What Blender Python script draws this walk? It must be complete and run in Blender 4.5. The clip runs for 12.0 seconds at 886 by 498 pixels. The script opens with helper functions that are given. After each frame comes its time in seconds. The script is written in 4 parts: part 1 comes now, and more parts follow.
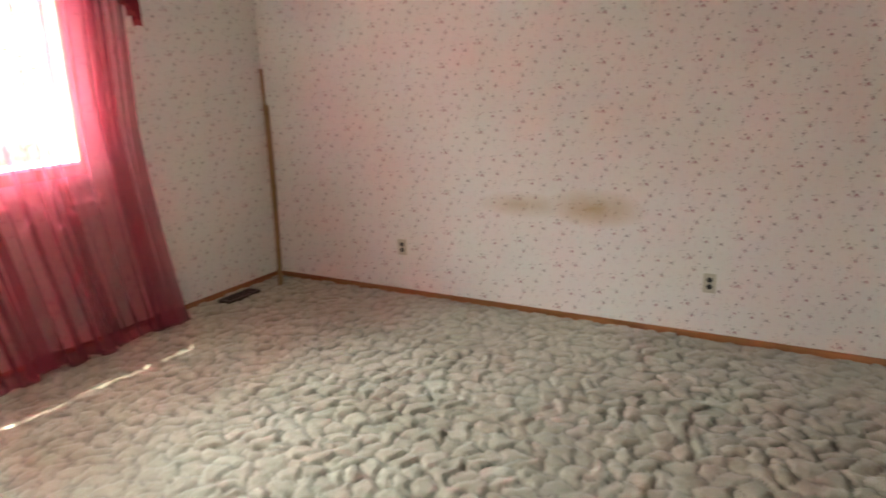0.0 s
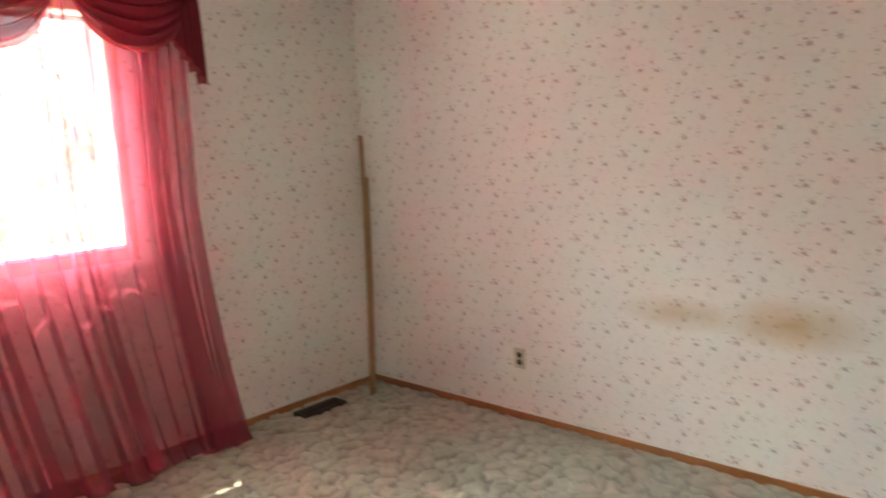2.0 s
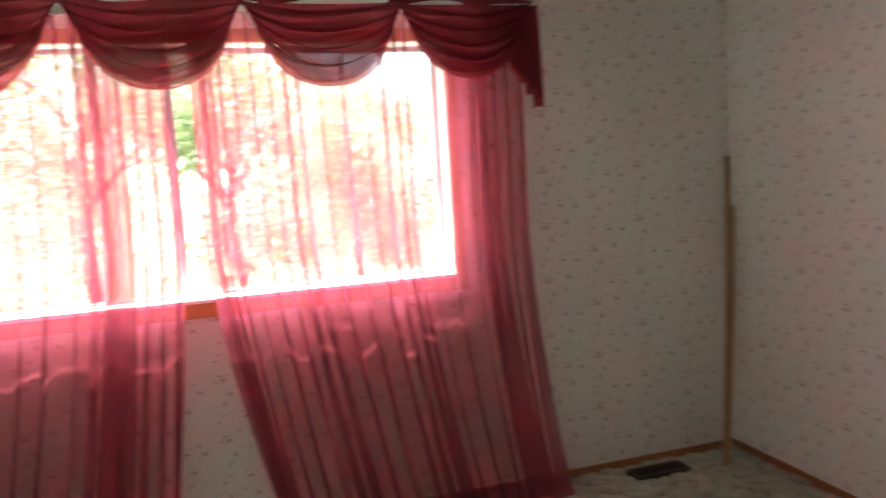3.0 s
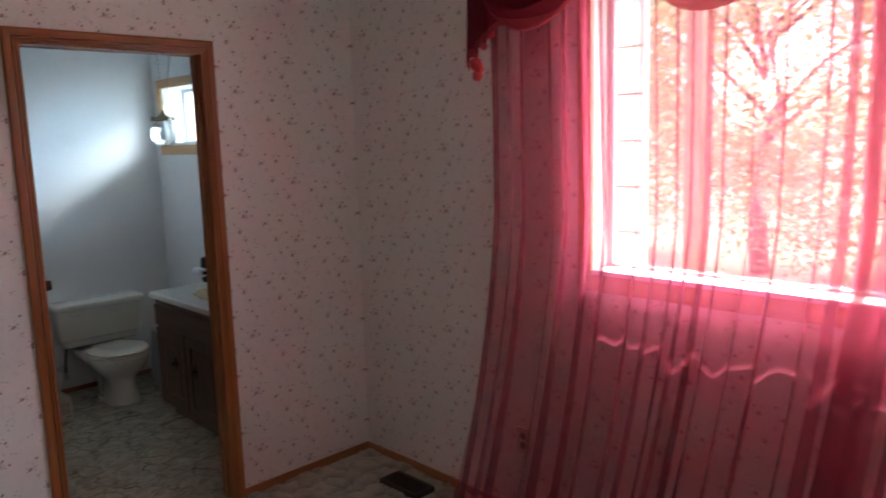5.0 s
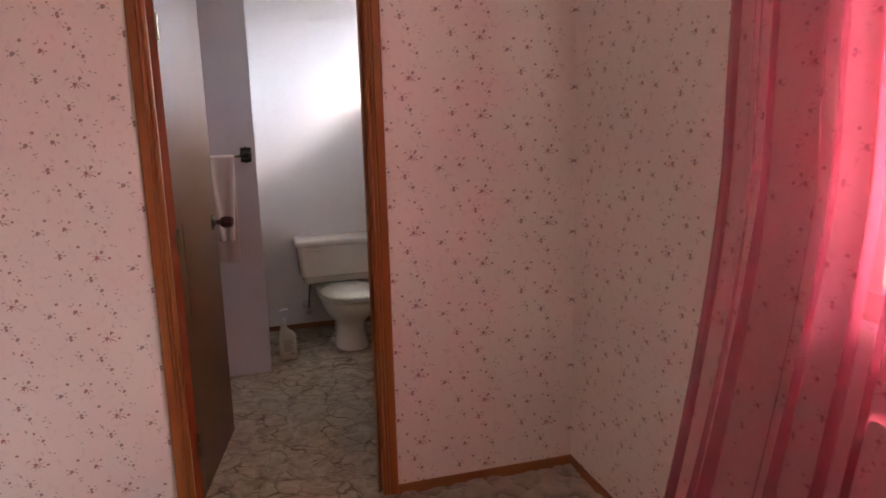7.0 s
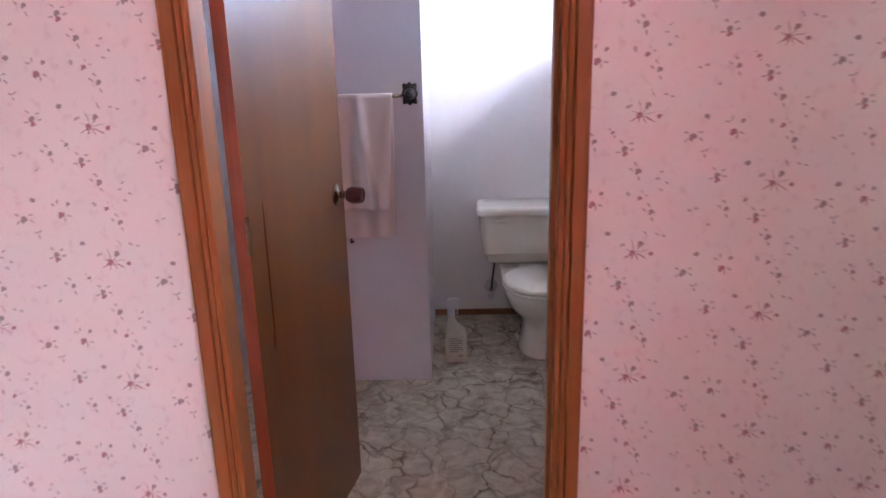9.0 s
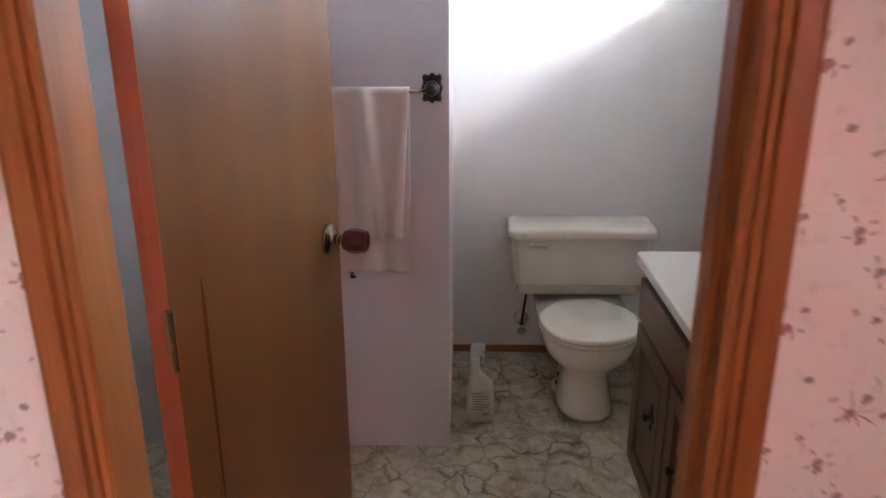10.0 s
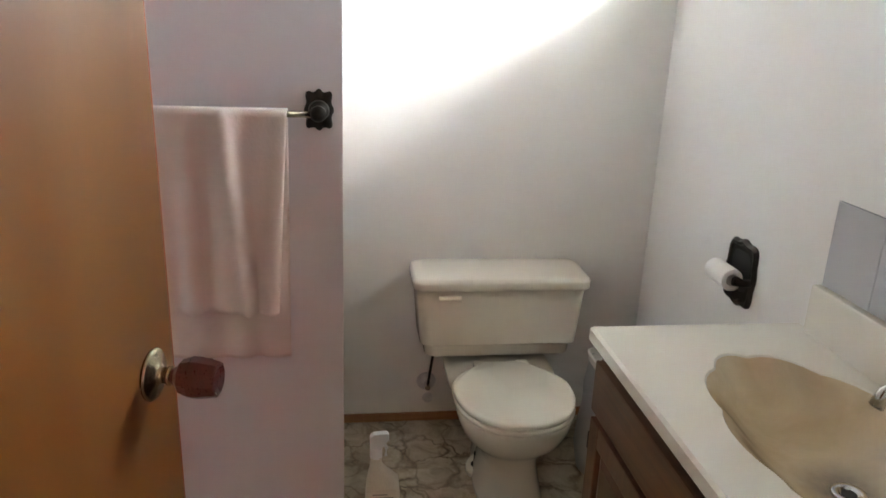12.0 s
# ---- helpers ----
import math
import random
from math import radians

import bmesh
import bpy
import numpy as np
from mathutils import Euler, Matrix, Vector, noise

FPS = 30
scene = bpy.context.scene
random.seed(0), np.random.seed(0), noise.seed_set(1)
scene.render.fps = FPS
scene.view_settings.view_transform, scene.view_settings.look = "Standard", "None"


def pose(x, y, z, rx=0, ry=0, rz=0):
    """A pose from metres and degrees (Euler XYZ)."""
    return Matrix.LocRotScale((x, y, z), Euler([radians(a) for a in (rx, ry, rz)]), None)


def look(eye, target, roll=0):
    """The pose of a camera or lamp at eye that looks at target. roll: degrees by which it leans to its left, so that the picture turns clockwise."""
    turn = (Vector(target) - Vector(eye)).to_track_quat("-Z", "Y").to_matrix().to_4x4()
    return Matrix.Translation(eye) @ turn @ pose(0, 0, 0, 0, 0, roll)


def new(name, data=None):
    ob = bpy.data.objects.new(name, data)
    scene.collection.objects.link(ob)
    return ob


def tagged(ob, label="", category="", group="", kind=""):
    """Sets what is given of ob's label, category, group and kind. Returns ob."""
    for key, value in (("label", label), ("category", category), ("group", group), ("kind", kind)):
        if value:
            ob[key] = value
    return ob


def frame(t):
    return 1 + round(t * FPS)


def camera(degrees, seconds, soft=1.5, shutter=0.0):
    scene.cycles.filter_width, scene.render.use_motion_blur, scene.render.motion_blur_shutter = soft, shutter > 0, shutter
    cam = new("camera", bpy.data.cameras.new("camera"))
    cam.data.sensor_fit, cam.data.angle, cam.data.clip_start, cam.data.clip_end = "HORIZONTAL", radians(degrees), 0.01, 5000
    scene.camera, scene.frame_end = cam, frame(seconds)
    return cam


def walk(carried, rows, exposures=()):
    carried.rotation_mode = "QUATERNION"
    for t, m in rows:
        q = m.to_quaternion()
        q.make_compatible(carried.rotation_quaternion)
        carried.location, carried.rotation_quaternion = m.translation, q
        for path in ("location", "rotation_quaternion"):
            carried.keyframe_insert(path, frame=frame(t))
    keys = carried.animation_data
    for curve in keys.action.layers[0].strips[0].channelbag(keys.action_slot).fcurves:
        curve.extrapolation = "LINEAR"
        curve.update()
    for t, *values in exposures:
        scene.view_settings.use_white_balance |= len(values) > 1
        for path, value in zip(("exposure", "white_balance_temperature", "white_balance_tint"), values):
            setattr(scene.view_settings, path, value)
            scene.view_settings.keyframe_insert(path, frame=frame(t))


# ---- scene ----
cam = camera(62.1, 12.0, shutter=0.4)
PATH = [
    (0, (1.257, -4.115, 1.66), (2.924, -3.13, 1.159), -2.0),
    (0.5, (1.457, -4.003, 1.626), (3.224, -3.204, 1.136), -1.4),
    (1, (1.738, -3.87, 1.624), (3.477, -3.001, 1.155), -1.2),
    (1.5, (2.091, -3.721, 1.635), (3.746, -2.675, 1.225), -2.3),
    (2, (2.353, -3.634, 1.578), (3.81, -2.295, 1.285), -2.7),
    (2.5, (2.637, -3.525, 1.595), (3.722, -1.861, 1.362), -2.9),
    (3, (2.863, -3.411, 1.633), (3.446, -1.509, 1.427), -3.5),
    (3.5, (3.187, -3.281, 1.728), (3.083, -1.303, 1.447), -3.9),
    (3.7, (3.203, -3.215, 1.719), (2.888, -1.26, 1.435), -3.9),
    (5.3, (3.021, -2.164, 1.619), (1.474, -0.935, 1.308), -1.4),
    (5.5, (3.0, -2.06, 1.6), (1.397, -0.908, 1.276), -1.4),
    (6, (2.862, -1.776, 1.603), (1.141, -0.819, 1.249), -1.8),
    (6.5, (2.750, -1.542, 1.573), (0.937, -0.788, 1.192), -1.7),
    (7, (2.621, -1.317, 1.564), (0.746, -0.765, 1.142), -1.4),
    (7.2, (2.539, -1.256, 1.553), (0.645, -0.781, 1.121), -1.6),
    (8.8, (1.602, -0.995, 1.503), (-0.314, -1.024, 0.93), -1.3),
    (9, (1.457, -1.018, 1.504), (-0.456, -1.059, 0.922), -1.4),
    (9.5, (1.078, -1.033, 1.488), (-0.828, -1.11, 0.887), -0.5),
    (10, (0.748, -1.098, 1.489), (-1.148, -1.156, 0.856), -0.2),
    (10.5, (0.446, -1.177, 1.481), (-1.43, -1.005, 0.81), 0.0),
    (11, (0.232, -1.172, 1.466), (-1.612, -0.881, 0.748), 1.4),
    (11.5, (0.144, -1.159, 1.462), (-1.709, -0.852, 0.774), 1.9),
    (12, (0.15, -1.146, 1.47), (-1.732, -0.878, 0.849), 2.3),
]
LIGHT = [
    (0, 4.1, 6700, -8), (0.5, 4.5, 6900, -13), (1.5, 4.5, 6700, -12), (2.3, 4.1, 6500, -17), (3.0, 3.4, 6100, -19), (3.5, 2.6, 5700, -21),
    (5.3, 3.0, 6400, 13), (6.2, 3.35, 7200, 22), (7.0, 3.5, 8000, 34), (9.0, 4.3, 6400, 34), (10.0, 4.15, 7300, 24), (11.0, 4.55, 8400, 17), (12.0, 4.4, 8200, 16),
]
walk(cam, [(t, look(eye, target, roll)) for t, eye, target, roll in PATH], LIGHT)

# ---- light ----
world = bpy.data.worlds.new("sky")
scene.world = world
world.use_nodes = True
wn = world.node_tree
sky = wn.nodes.new("ShaderNodeTexSky")
sky.sky_type = "NISHITA"
sky.sun_disc = False
sky.sun_elevation = radians(62)
sky.sun_rotation = radians(-18)
wn.nodes["Background"].inputs["Strength"].default_value = 0.15
wn.links.new(sky.outputs[0], wn.nodes["Background"].inputs["Color"])

sun = new("sun", bpy.data.lights.new("sun", "SUN"))
sun.data.energy, sun.data.angle, sun.data.color = 4.5, radians(0.5), (1.0, 0.95, 0.87)
sun.matrix_world = look((-2.2, 8, 17.4), (0, 0, 1.8))


def window_light(name, eye, target, w, h, power, color):
    """An added area lamp outside a window, for the daylight that falls through it."""
    ob = new(name, bpy.data.lights.new(name, "AREA"))
    ob.data.shape, ob.data.size, ob.data.size_y = "RECTANGLE", w, h
    ob.data.energy, ob.data.color = power, color
    ob.matrix_world = look(eye, target)
    return ob


window_light("sky_fill_bedroom", (2.71, 3.2, 3.75), (2.71, 0.0, 1.75), 5.0, 0.9, 80, (0.86, 0.94, 1.0))
# added lamp hidden below the sill, for light the sunlit yard throws up
window_light("yard_fill_bedroom", (2.71, 0.58, 0.86), (2.71, -0.22, 1.50), 2.5, 0.2, 6, (1.0, 0.95, 0.87))
window_light("sky_fill_bathroom", (-1.80, 1.05, 2.13), (-1.40, -0.06, 1.72), 2.0, 0.48, 17, (0.50, 0.76, 1.0))


# ---- materials ----
def mat(name, rough=0.6, color=(0.5, 0.5, 0.5)):
    m = bpy.data.materials.new(name)
    m.use_nodes = True
    b = m.node_tree.nodes["Principled BSDF"]
    b.inputs["Roughness"].default_value = rough
    b.inputs["Base Color"].default_value = (*color, 1)
    return m, m.node_tree, b


def N(t, kind, **props):
    n = t.nodes.new("ShaderNode" + kind)
    for k, v in props.items():
        if k == "op":
            n.operation = v
        elif k == "blend":
            n.blend_type = v
        elif k == "feature":
            n.feature = v
        elif k == "inputs":
            for i, val in v.items():
                n.inputs[i].default_value = val
    return n


def coords(t, scale=(1, 1, 1)):
    g = N(t, "NewGeometry")
    mp = N(t, "Mapping", inputs={"Scale": scale})
    t.links.new(g.outputs["Position"], mp.inputs["Vector"])
    return mp.outputs[0]


def obcoords(t, scale=(1, 1, 1)):
    g = N(t, "TexCoord")
    mp = N(t, "Mapping", inputs={"Scale": scale})
    t.links.new(g.outputs["Object"], mp.inputs["Vector"])
    return mp.outputs[0]


def noise_tex(t, vec, scale, detail=4, rough=0.55, dist=0.0):
    n = N(t, "TexNoise", inputs={"Scale": scale, "Detail": detail, "Roughness": rough, "Distortion": dist})
    t.links.new(vec, n.inputs["Vector"])
    return n.outputs["Fac"]


def ramp(t, fac, stops):
    r = N(t, "ValToRGB")
    while len(r.color_ramp.elements) < len(stops):
        r.color_ramp.elements.new(0.5)
    for e, (p, c) in zip(r.color_ramp.elements, stops):
        e.position, e.color = p, (*c, 1)
    t.links.new(fac, r.inputs[0])
    return r.outputs[0]


def mix(t, fac, a, b, blend="MIX"):
    n = t.nodes.new("ShaderNodeMix")
    n.data_type, n.blend_type = "RGBA", blend
    for i, v in ((0, fac), (6, a), (7, b)):
        if isinstance(v, (int, float)):
            n.inputs[i].default_value = v
        elif isinstance(v, tuple):
            n.inputs[i].default_value = (*v, 1)
        else:
            t.links.new(v, n.inputs[i])
    return n.outputs[2]


def math_(t, op, a, b=None, c=None, clamp=False):
    n = N(t, "Math", op=op)
    n.use_clamp = clamp
    for i, v in enumerate((a, b, c)):
        if v is None:
            continue
        if isinstance(v, (int, float)):
            n.inputs[i].default_value = v
        else:
            t.links.new(v, n.inputs[i])
    return n.outputs[0]


def bump(t, b, height, strength=0.3, dist=0.01):
    n = N(t, "Bump", inputs={"Strength": strength, "Distance": dist})
    t.links.new(height, n.inputs["Height"])
    t.links.new(n.outputs[0], b.inputs["Normal"])


def wallpaper():
    """White paper with small sprigs of dusty rose and grey-green flowers, a repeat of 0.28 m."""
    m, t, b = mat("floral_wallpaper", 0.62)
    g = N(t, "NewGeometry")
    sep = N(t, "SeparateXYZ")
    t.links.new(g.outputs["Position"], sep.inputs[0])
    u = math_(t, "SUBTRACT", sep.outputs[0], sep.outputs[1])
    warp = N(t, "TexNoise", inputs={"Scale": 230.0, "Detail": 1.0})
    t.links.new(g.outputs["Position"], warp.inputs["Vector"])
    ws = N(t, "SeparateColor")
    t.links.new(warp.outputs["Color"], ws.inputs[0])
    PU, PV = 0.272, 0.282
    uu = math_(t, "MULTIPLY_ADD", math_(t, "SUBTRACT", ws.outputs[0], 0.5), 0.006, u)
    vv = math_(t, "MULTIPLY_ADD", math_(t, "SUBTRACT", ws.outputs[1], 0.5), 0.006, sep.outputs[2])
    col = math_(t, "FLOOR", math_(t, "DIVIDE", uu, PU))
    drop = math_(t, "MULTIPLY", math_(t, "FLOORED_MODULO", col, 2.0), PV * 0.5)
    fu = math_(t, "FLOORED_MODULO", uu, PU)
    fv = math_(t, "FLOORED_MODULO", math_(t, "ADD", vv, drop), PV)
    vec = N(t, "CombineXYZ")
    t.links.new(fu, vec.inputs[0])
    t.links.new(fv, vec.inputs[1])
    # marks of one repeat: family (0 rose, 1 mauve, 2 leaf), place, half length, half width, turn in degrees
    marks = []

    def flower(x, y, r, fam):
        marks.append((fam, x, y, r, r * 0.82, 20))
        marks.append((fam, x + 0.55 * r, y - 0.7 * r, r * 0.6, r * 0.5, 60))

    def leaves(x, y, spread, turns, size=0.0056):
        for k, d in enumerate(turns):
            c_, s_ = math.cos(radians(d)), math.sin(radians(d))
            marks.append((2, x + spread * c_, y + spread * s_, size, size * 0.42, d + (25 if k % 2 else -20)))

    # the large spray with thin stalks
    flower(0.004, 0.0, 0.0068, 0)
    flower(-0.012, 0.019, 0.0062, 1)
    marks.append((0, -0.034, -0.004, 0.0055, 0.0045, 0))
    marks.append((2, 0.026, 0.016, 0.008, 0.0032, -25))
    for d, ln in ((75, 0.015), (20, 0.010), (-30, 0.013), (-65, 0.009), (-115, 0.009), (-150, 0.015), (170, 0.014), (130, 0.012)):
        marks.append((0 if d < 0 else 2, 1.15 * ln * math.cos(radians(d)), 1.15 * ln * math.sin(radians(d)), ln, 0.0013, d))
    marks.append((2, -0.020, 0.040, 0.009, 0.0016, 60))
    # rose clusters
    for x, y in ((0.030, -0.066), (0.115, -0.264)):
        flower(x, y, 0.0062, 1)
        flower(x - 0.001, y - 0.010, 0.0056, 0)
        leaves(x, y, 0.015, (60, 140, 190, 330))
    flower(0.055, -0.034, 0.0042, 1)
    leaves(0.055, -0.034, 0.009, (45, 250), 0.0036)
    flower(0.090, -0.178, 0.0074, 0)
    leaves(0.090, -0.170, 0.019, (40, 75, 215, 250))
    flower(0.073, -0.156, 0.0045, 1)
    # mauve flowers with a few leaves
    for x, y, r in ((0.001, -0.112, 0.0066), (-0.030, -0.196, 0.0058), (0.169, -0.186, 0.0078), (0.091, -0.051, 0.0052)):
        flower(x, y, r, 1)
        leaves(x, y, 0.016, (65, 15, 265) if r < 0.0075 else (30, 150, 330, 200))
    flower(-0.005, -0.167, 0.0052, 0)
    leaves(-0.005, -0.167, 0.013, (110, 160), 0.0034)
    marks.append((2, 0.019, -0.158, 0.0062, 0.0042, 70))
    leaves(0.144, -0.219, 0.006, (30, 120, 270), 0.0052)
    # buds and small scattered leaves
    for x, y in ((0.057, 0.041), (0.145, -0.147)):
        marks.append((1, x, y, 0.0062, 0.0052, 0))
    for x, y, d in ((-0.044, 0.038, 20), (-0.058, 0.034, 15), (0.226, 0.027, -20), (0.233, 0.013, 0), (0.214, 0.004, 30), (0.226, -0.010, 20), (0.152, -0.050, -10), (0.166, -0.054, 20), (0.125, -0.085, -30)):
        marks.append((2, x, y, 0.0050, 0.0024, d))
    dots = {0: [], 1: [], 2: []}
    for fam, x, y, rx, ry, d in marks:
        for i in (-2, -1, 0, 1, 2):
            for j in (-2, -1, 0, 1, 2):
                px, py = x + 0.11 + i * PU, y + 0.20 + j * PV + (PV * 0.5 if i % 2 else 0.0)
                if -rx < px < PU + rx and -rx < py < PV + rx:
                    dots[fam].append((px, py, rx, ry, d))
    masks = []
    for fam in range(3):
        acc = None
        for x, y, rx, ry, turn in dots[fam]:
            d = N(t, "Mapping", inputs={"Location": (x, y, 0), "Rotation": (0, 0, radians(turn)), "Scale": (rx, ry, 1)})
            d.vector_type = "TEXTURE"
            if acc is None:
                t.links.new(vec.outputs[0], d.inputs["Vector"])
            else:
                # each mark waits for the one before it, which keeps few values in store at a time
                nxt = N(t, "VectorMath", op="MULTIPLY_ADD", inputs={1: (1e-9, 1e-9, 0)})
                t.links.new(acc, nxt.inputs[0])
                t.links.new(vec.outputs[0], nxt.inputs[2])
                t.links.new(nxt.outputs[0], d.inputs["Vector"])
            ln = N(t, "VectorMath", op="LENGTH")
            t.links.new(d.outputs[0], ln.inputs[0])
            acc = ln.outputs["Value"] if acc is None else math_(t, "MINIMUM", acc, ln.outputs["Value"])
        masks.append(math_(t, "MULTIPLY", math_(t, "SUBTRACT", 1.12, acc), 2.4, clamp=True))
    base = mix(t, noise_tex(t, g.outputs["Position"], 3.0, 3), (0.80, 0.755, 0.72), (0.86, 0.81, 0.78))
    faint = noise_tex(t, g.outputs["Position"], 42.0, 2)
    base = mix(t, math_(t, "MULTIPLY", math_(t, "SUBTRACT", faint, 0.57, clamp=True), 2.0), base, (0.62, 0.47, 0.48))
    c = mix(t, math_(t, "MULTIPLY", masks[2], 0.6), base, (0.30, 0.25, 0.24))
    c = mix(t, math_(t, "MULTIPLY", masks[1], 0.8), c, (0.24, 0.17, 0.17))
    c = mix(t, math_(t, "MULTIPLY", masks[0], 0.85), c, (0.36, 0.12, 0.15))
    # the old yellowish stain on the wall with the two outlets
    st = None
    for cy, cz, ry, rz, k in ((-2.66, 0.73, 0.34, 0.13, 0.8), (-2.18, 0.72, 0.34, 0.09, 0.55)):
        d = N(t, "VectorMath", op="SUBTRACT", inputs={1: (5.57, cy, cz)})
        t.links.new(g.outputs["Position"], d.inputs[0])
        s = N(t, "VectorMath", op="MULTIPLY", inputs={1: (20, 1 / ry, 1 / rz)})
        t.links.new(d.outputs[0], s.inputs[0])
        ln = N(t, "VectorMath", op="LENGTH")
        t.links.new(s.outputs[0], ln.inputs[0])
        f = math_(t, "MULTIPLY", math_(t, "SUBTRACT", 1.0, ln.outputs["Value"], clamp=True), k * 1.3)
        st = f if st is None else math_(t, "MAXIMUM", st, f)
    st = math_(t, "MULTIPLY", st, math_(t, "ADD", noise_tex(t, g.outputs["Position"], 7.0, 4), 0.35), clamp=True)
    c = mix(t, st, c, (0.50, 0.36, 0.17))
    t.links.new(c, b.inputs["Base Color"])
    bump(t, b, noise_tex(t, g.outputs["Position"], 260.0, 2), 0.12, 0.002)
    return m


def wood(name, dark, light, axis, rough=0.38, scale=1.0, local=False):
    """Grain along one axis (0, 1 or 2)."""
    m, t, b = mat(name, rough)
    s = [26.0 * scale] * 3
    s[axis] = 1.3 * scale
    v = obcoords(t, tuple(s)) if local else coords(t, tuple(s))
    n1 = noise_tex(t, v, 1.0, 6, 0.62, 0.6)
    n2 = noise_tex(t, v, 5.0, 3, 0.6)
    f = math_(t, "ADD", math_(t, "MULTIPLY", n1, 0.75), math_(t, "MULTIPLY", n2, 0.25))
    mid = tuple((a + c) / 2 for a, c in zip(dark, light))
    t.links.new(ramp(t, f, [(0.32, dark), (0.5, mid), (0.7, light)]), b.inputs["Base Color"])
    rr = math_(t, "MULTIPLY_ADD", n2, 0.2, rough - 0.1)
    t.links.new(rr, b.inputs["Roughness"])
    bump(t, b, n2, 0.12, 0.002)
    return m


def veneer():
    """Smooth varnished flush door veneer: soft broad figure, very fine pores."""
    m, t, b = mat("door_veneer", 0.3)
    broad = noise_tex(t, obcoords(t, (7, 7, 0.35)), 1.0, 3, 0.5, 0.4)
    pores = noise_tex(t, obcoords(t, (240, 240, 9)), 1.0, 2)
    c = ramp(t, broad, [(0.3, (0.115, 0.036, 0.008)), (0.55, (0.15, 0.050, 0.011)), (0.75, (0.175, 0.062, 0.015))])
    c = mix(t, math_(t, "MULTIPLY", math_(t, "SUBTRACT", pores, 0.55, clamp=True), 0.35), c, (0.12, 0.04, 0.012))
    t.links.new(c, b.inputs["Base Color"])
    t.links.new(math_(t, "MULTIPLY_ADD", broad, 0.15, 0.22), b.inputs["Roughness"])
    return m


def paint(name, color, rough=0.5, var=0.04, relief=0.12):
    m, t, b = mat(name, rough)
    v = coords(t)
    f = noise_tex(t, v, 1.7, 5)
    t.links.new(mix(t, f, tuple(max(0, c - var) for c in color), tuple(min(1, c + var) for c in color)), b.inputs["Base Color"])
    bump(t, b, noise_tex(t, v, 120.0, 3), relief, 0.002)
    return m


def carpet():
    m, t, b = mat("sculptured_carpet", 0.95)
    v = coords(t)
    big = noise_tex(t, v, 1.1, 4)
    mid = noise_tex(t, v, 14.0, 4)
    tuft = noise_tex(t, v, 260.0, 2)
    c = ramp(t, mid, [(0.3, (0.33, 0.28, 0.20)), (0.55, (0.51, 0.455, 0.355)), (0.75, (0.65, 0.595, 0.49))])
    c = mix(t, math_(t, "MULTIPLY", big, 0.55), c, (0.50, 0.47, 0.40))
    track = noise_tex(t, coords(t, (2.2, 0.45, 1)), 1.0, 3, 0.5, 0.8)
    c = mix(t, math_(t, "MULTIPLY", math_(t, "SUBTRACT", track, 0.5, clamp=True), 2.6, clamp=True), c, (0.30, 0.26, 0.19))
    c = mix(t, 0.38, c, ramp(t, tuft, [(0.25, (0.35, 0.35, 0.35)), (0.7, (1, 1, 1))]), "MULTIPLY")
    # shade between the tufts is put into the colour as near-black brown
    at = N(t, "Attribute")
    at.attribute_name = "crease_shade"
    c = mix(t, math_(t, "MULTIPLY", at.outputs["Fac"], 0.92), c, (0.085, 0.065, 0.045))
    t.links.new(c, b.inputs["Base Color"])
    b.inputs["Sheen Weight"].default_value = 0.35
    bump(t, b, math_(t, "ADD", tuft, math_(t, "MULTIPLY", mid, 0.5)), 0.55, 0.006)
    return m


def cloth(name, color, clear, through_, clear_color):
    """Sheer cloth: part clear, part glowing through, part plain, with a fine weave."""
    m = bpy.data.materials.new(name)
    m.use_nodes = True
    t = m.node_tree
    t.nodes.remove(t.nodes["Principled BSDF"])
    out = t.nodes["Material Output"]
    g = N(t, "TexCoord")
    weave = noise_tex(t, obcoords(t, (420, 420, 90)), 1.0, 2)
    col = mix(t, weave, tuple(c * 0.78 for c in color), tuple(min(1, c * 1.15) for c in color))
    d, tr, tp = N(t, "BsdfDiffuse"), N(t, "BsdfTranslucent"), N(t, "BsdfTransparent")
    t.links.new(col, d.inputs[0])
    t.links.new(col, tr.inputs[0])
    tp.inputs[0].default_value = (*clear_color, 1)
    m1 = N(t, "MixShader", inputs={0: through_})
    t.links.new(d.outputs[0], m1.inputs[1])
    t.links.new(tr.outputs[0], m1.inputs[2])
    m2 = N(t, "MixShader")
    t.links.new(math_(t, "MULTIPLY_ADD", math_(t, "SUBTRACT", weave, 0.5), 0.12, clear), m2.inputs[0])
    t.links.new(m1.outputs[0], m2.inputs[1])
    t.links.new(tp.outputs[0], m2.inputs[2])
    t.links.new(m2.outputs[0], out.inputs["Surface"])
    return m


def metal(name, color, rough, spots=0.0):
    m, t, b = mat(name, rough, color)
    b.inputs["Metallic"].default_value = 1.0
    v = coords(t)
    f = noise_tex(t, v, 60.0, 4)
    t.links.new(mix(t, f, tuple(c * 0.6 for c in color), color), b.inputs["Base Color"])
    t.links.new(math_(t, "MULTIPLY_ADD", f, 0.2, rough - 0.08), b.inputs["Roughness"])
    return m


def glass(name, color=(1, 1, 1), rough=0.0):
    m, t, b = mat(name, rough, color)
    b.inputs["Transmission Weight"].default_value = 1.0
    b.inputs["IOR"].default_value = 1.45
    return m


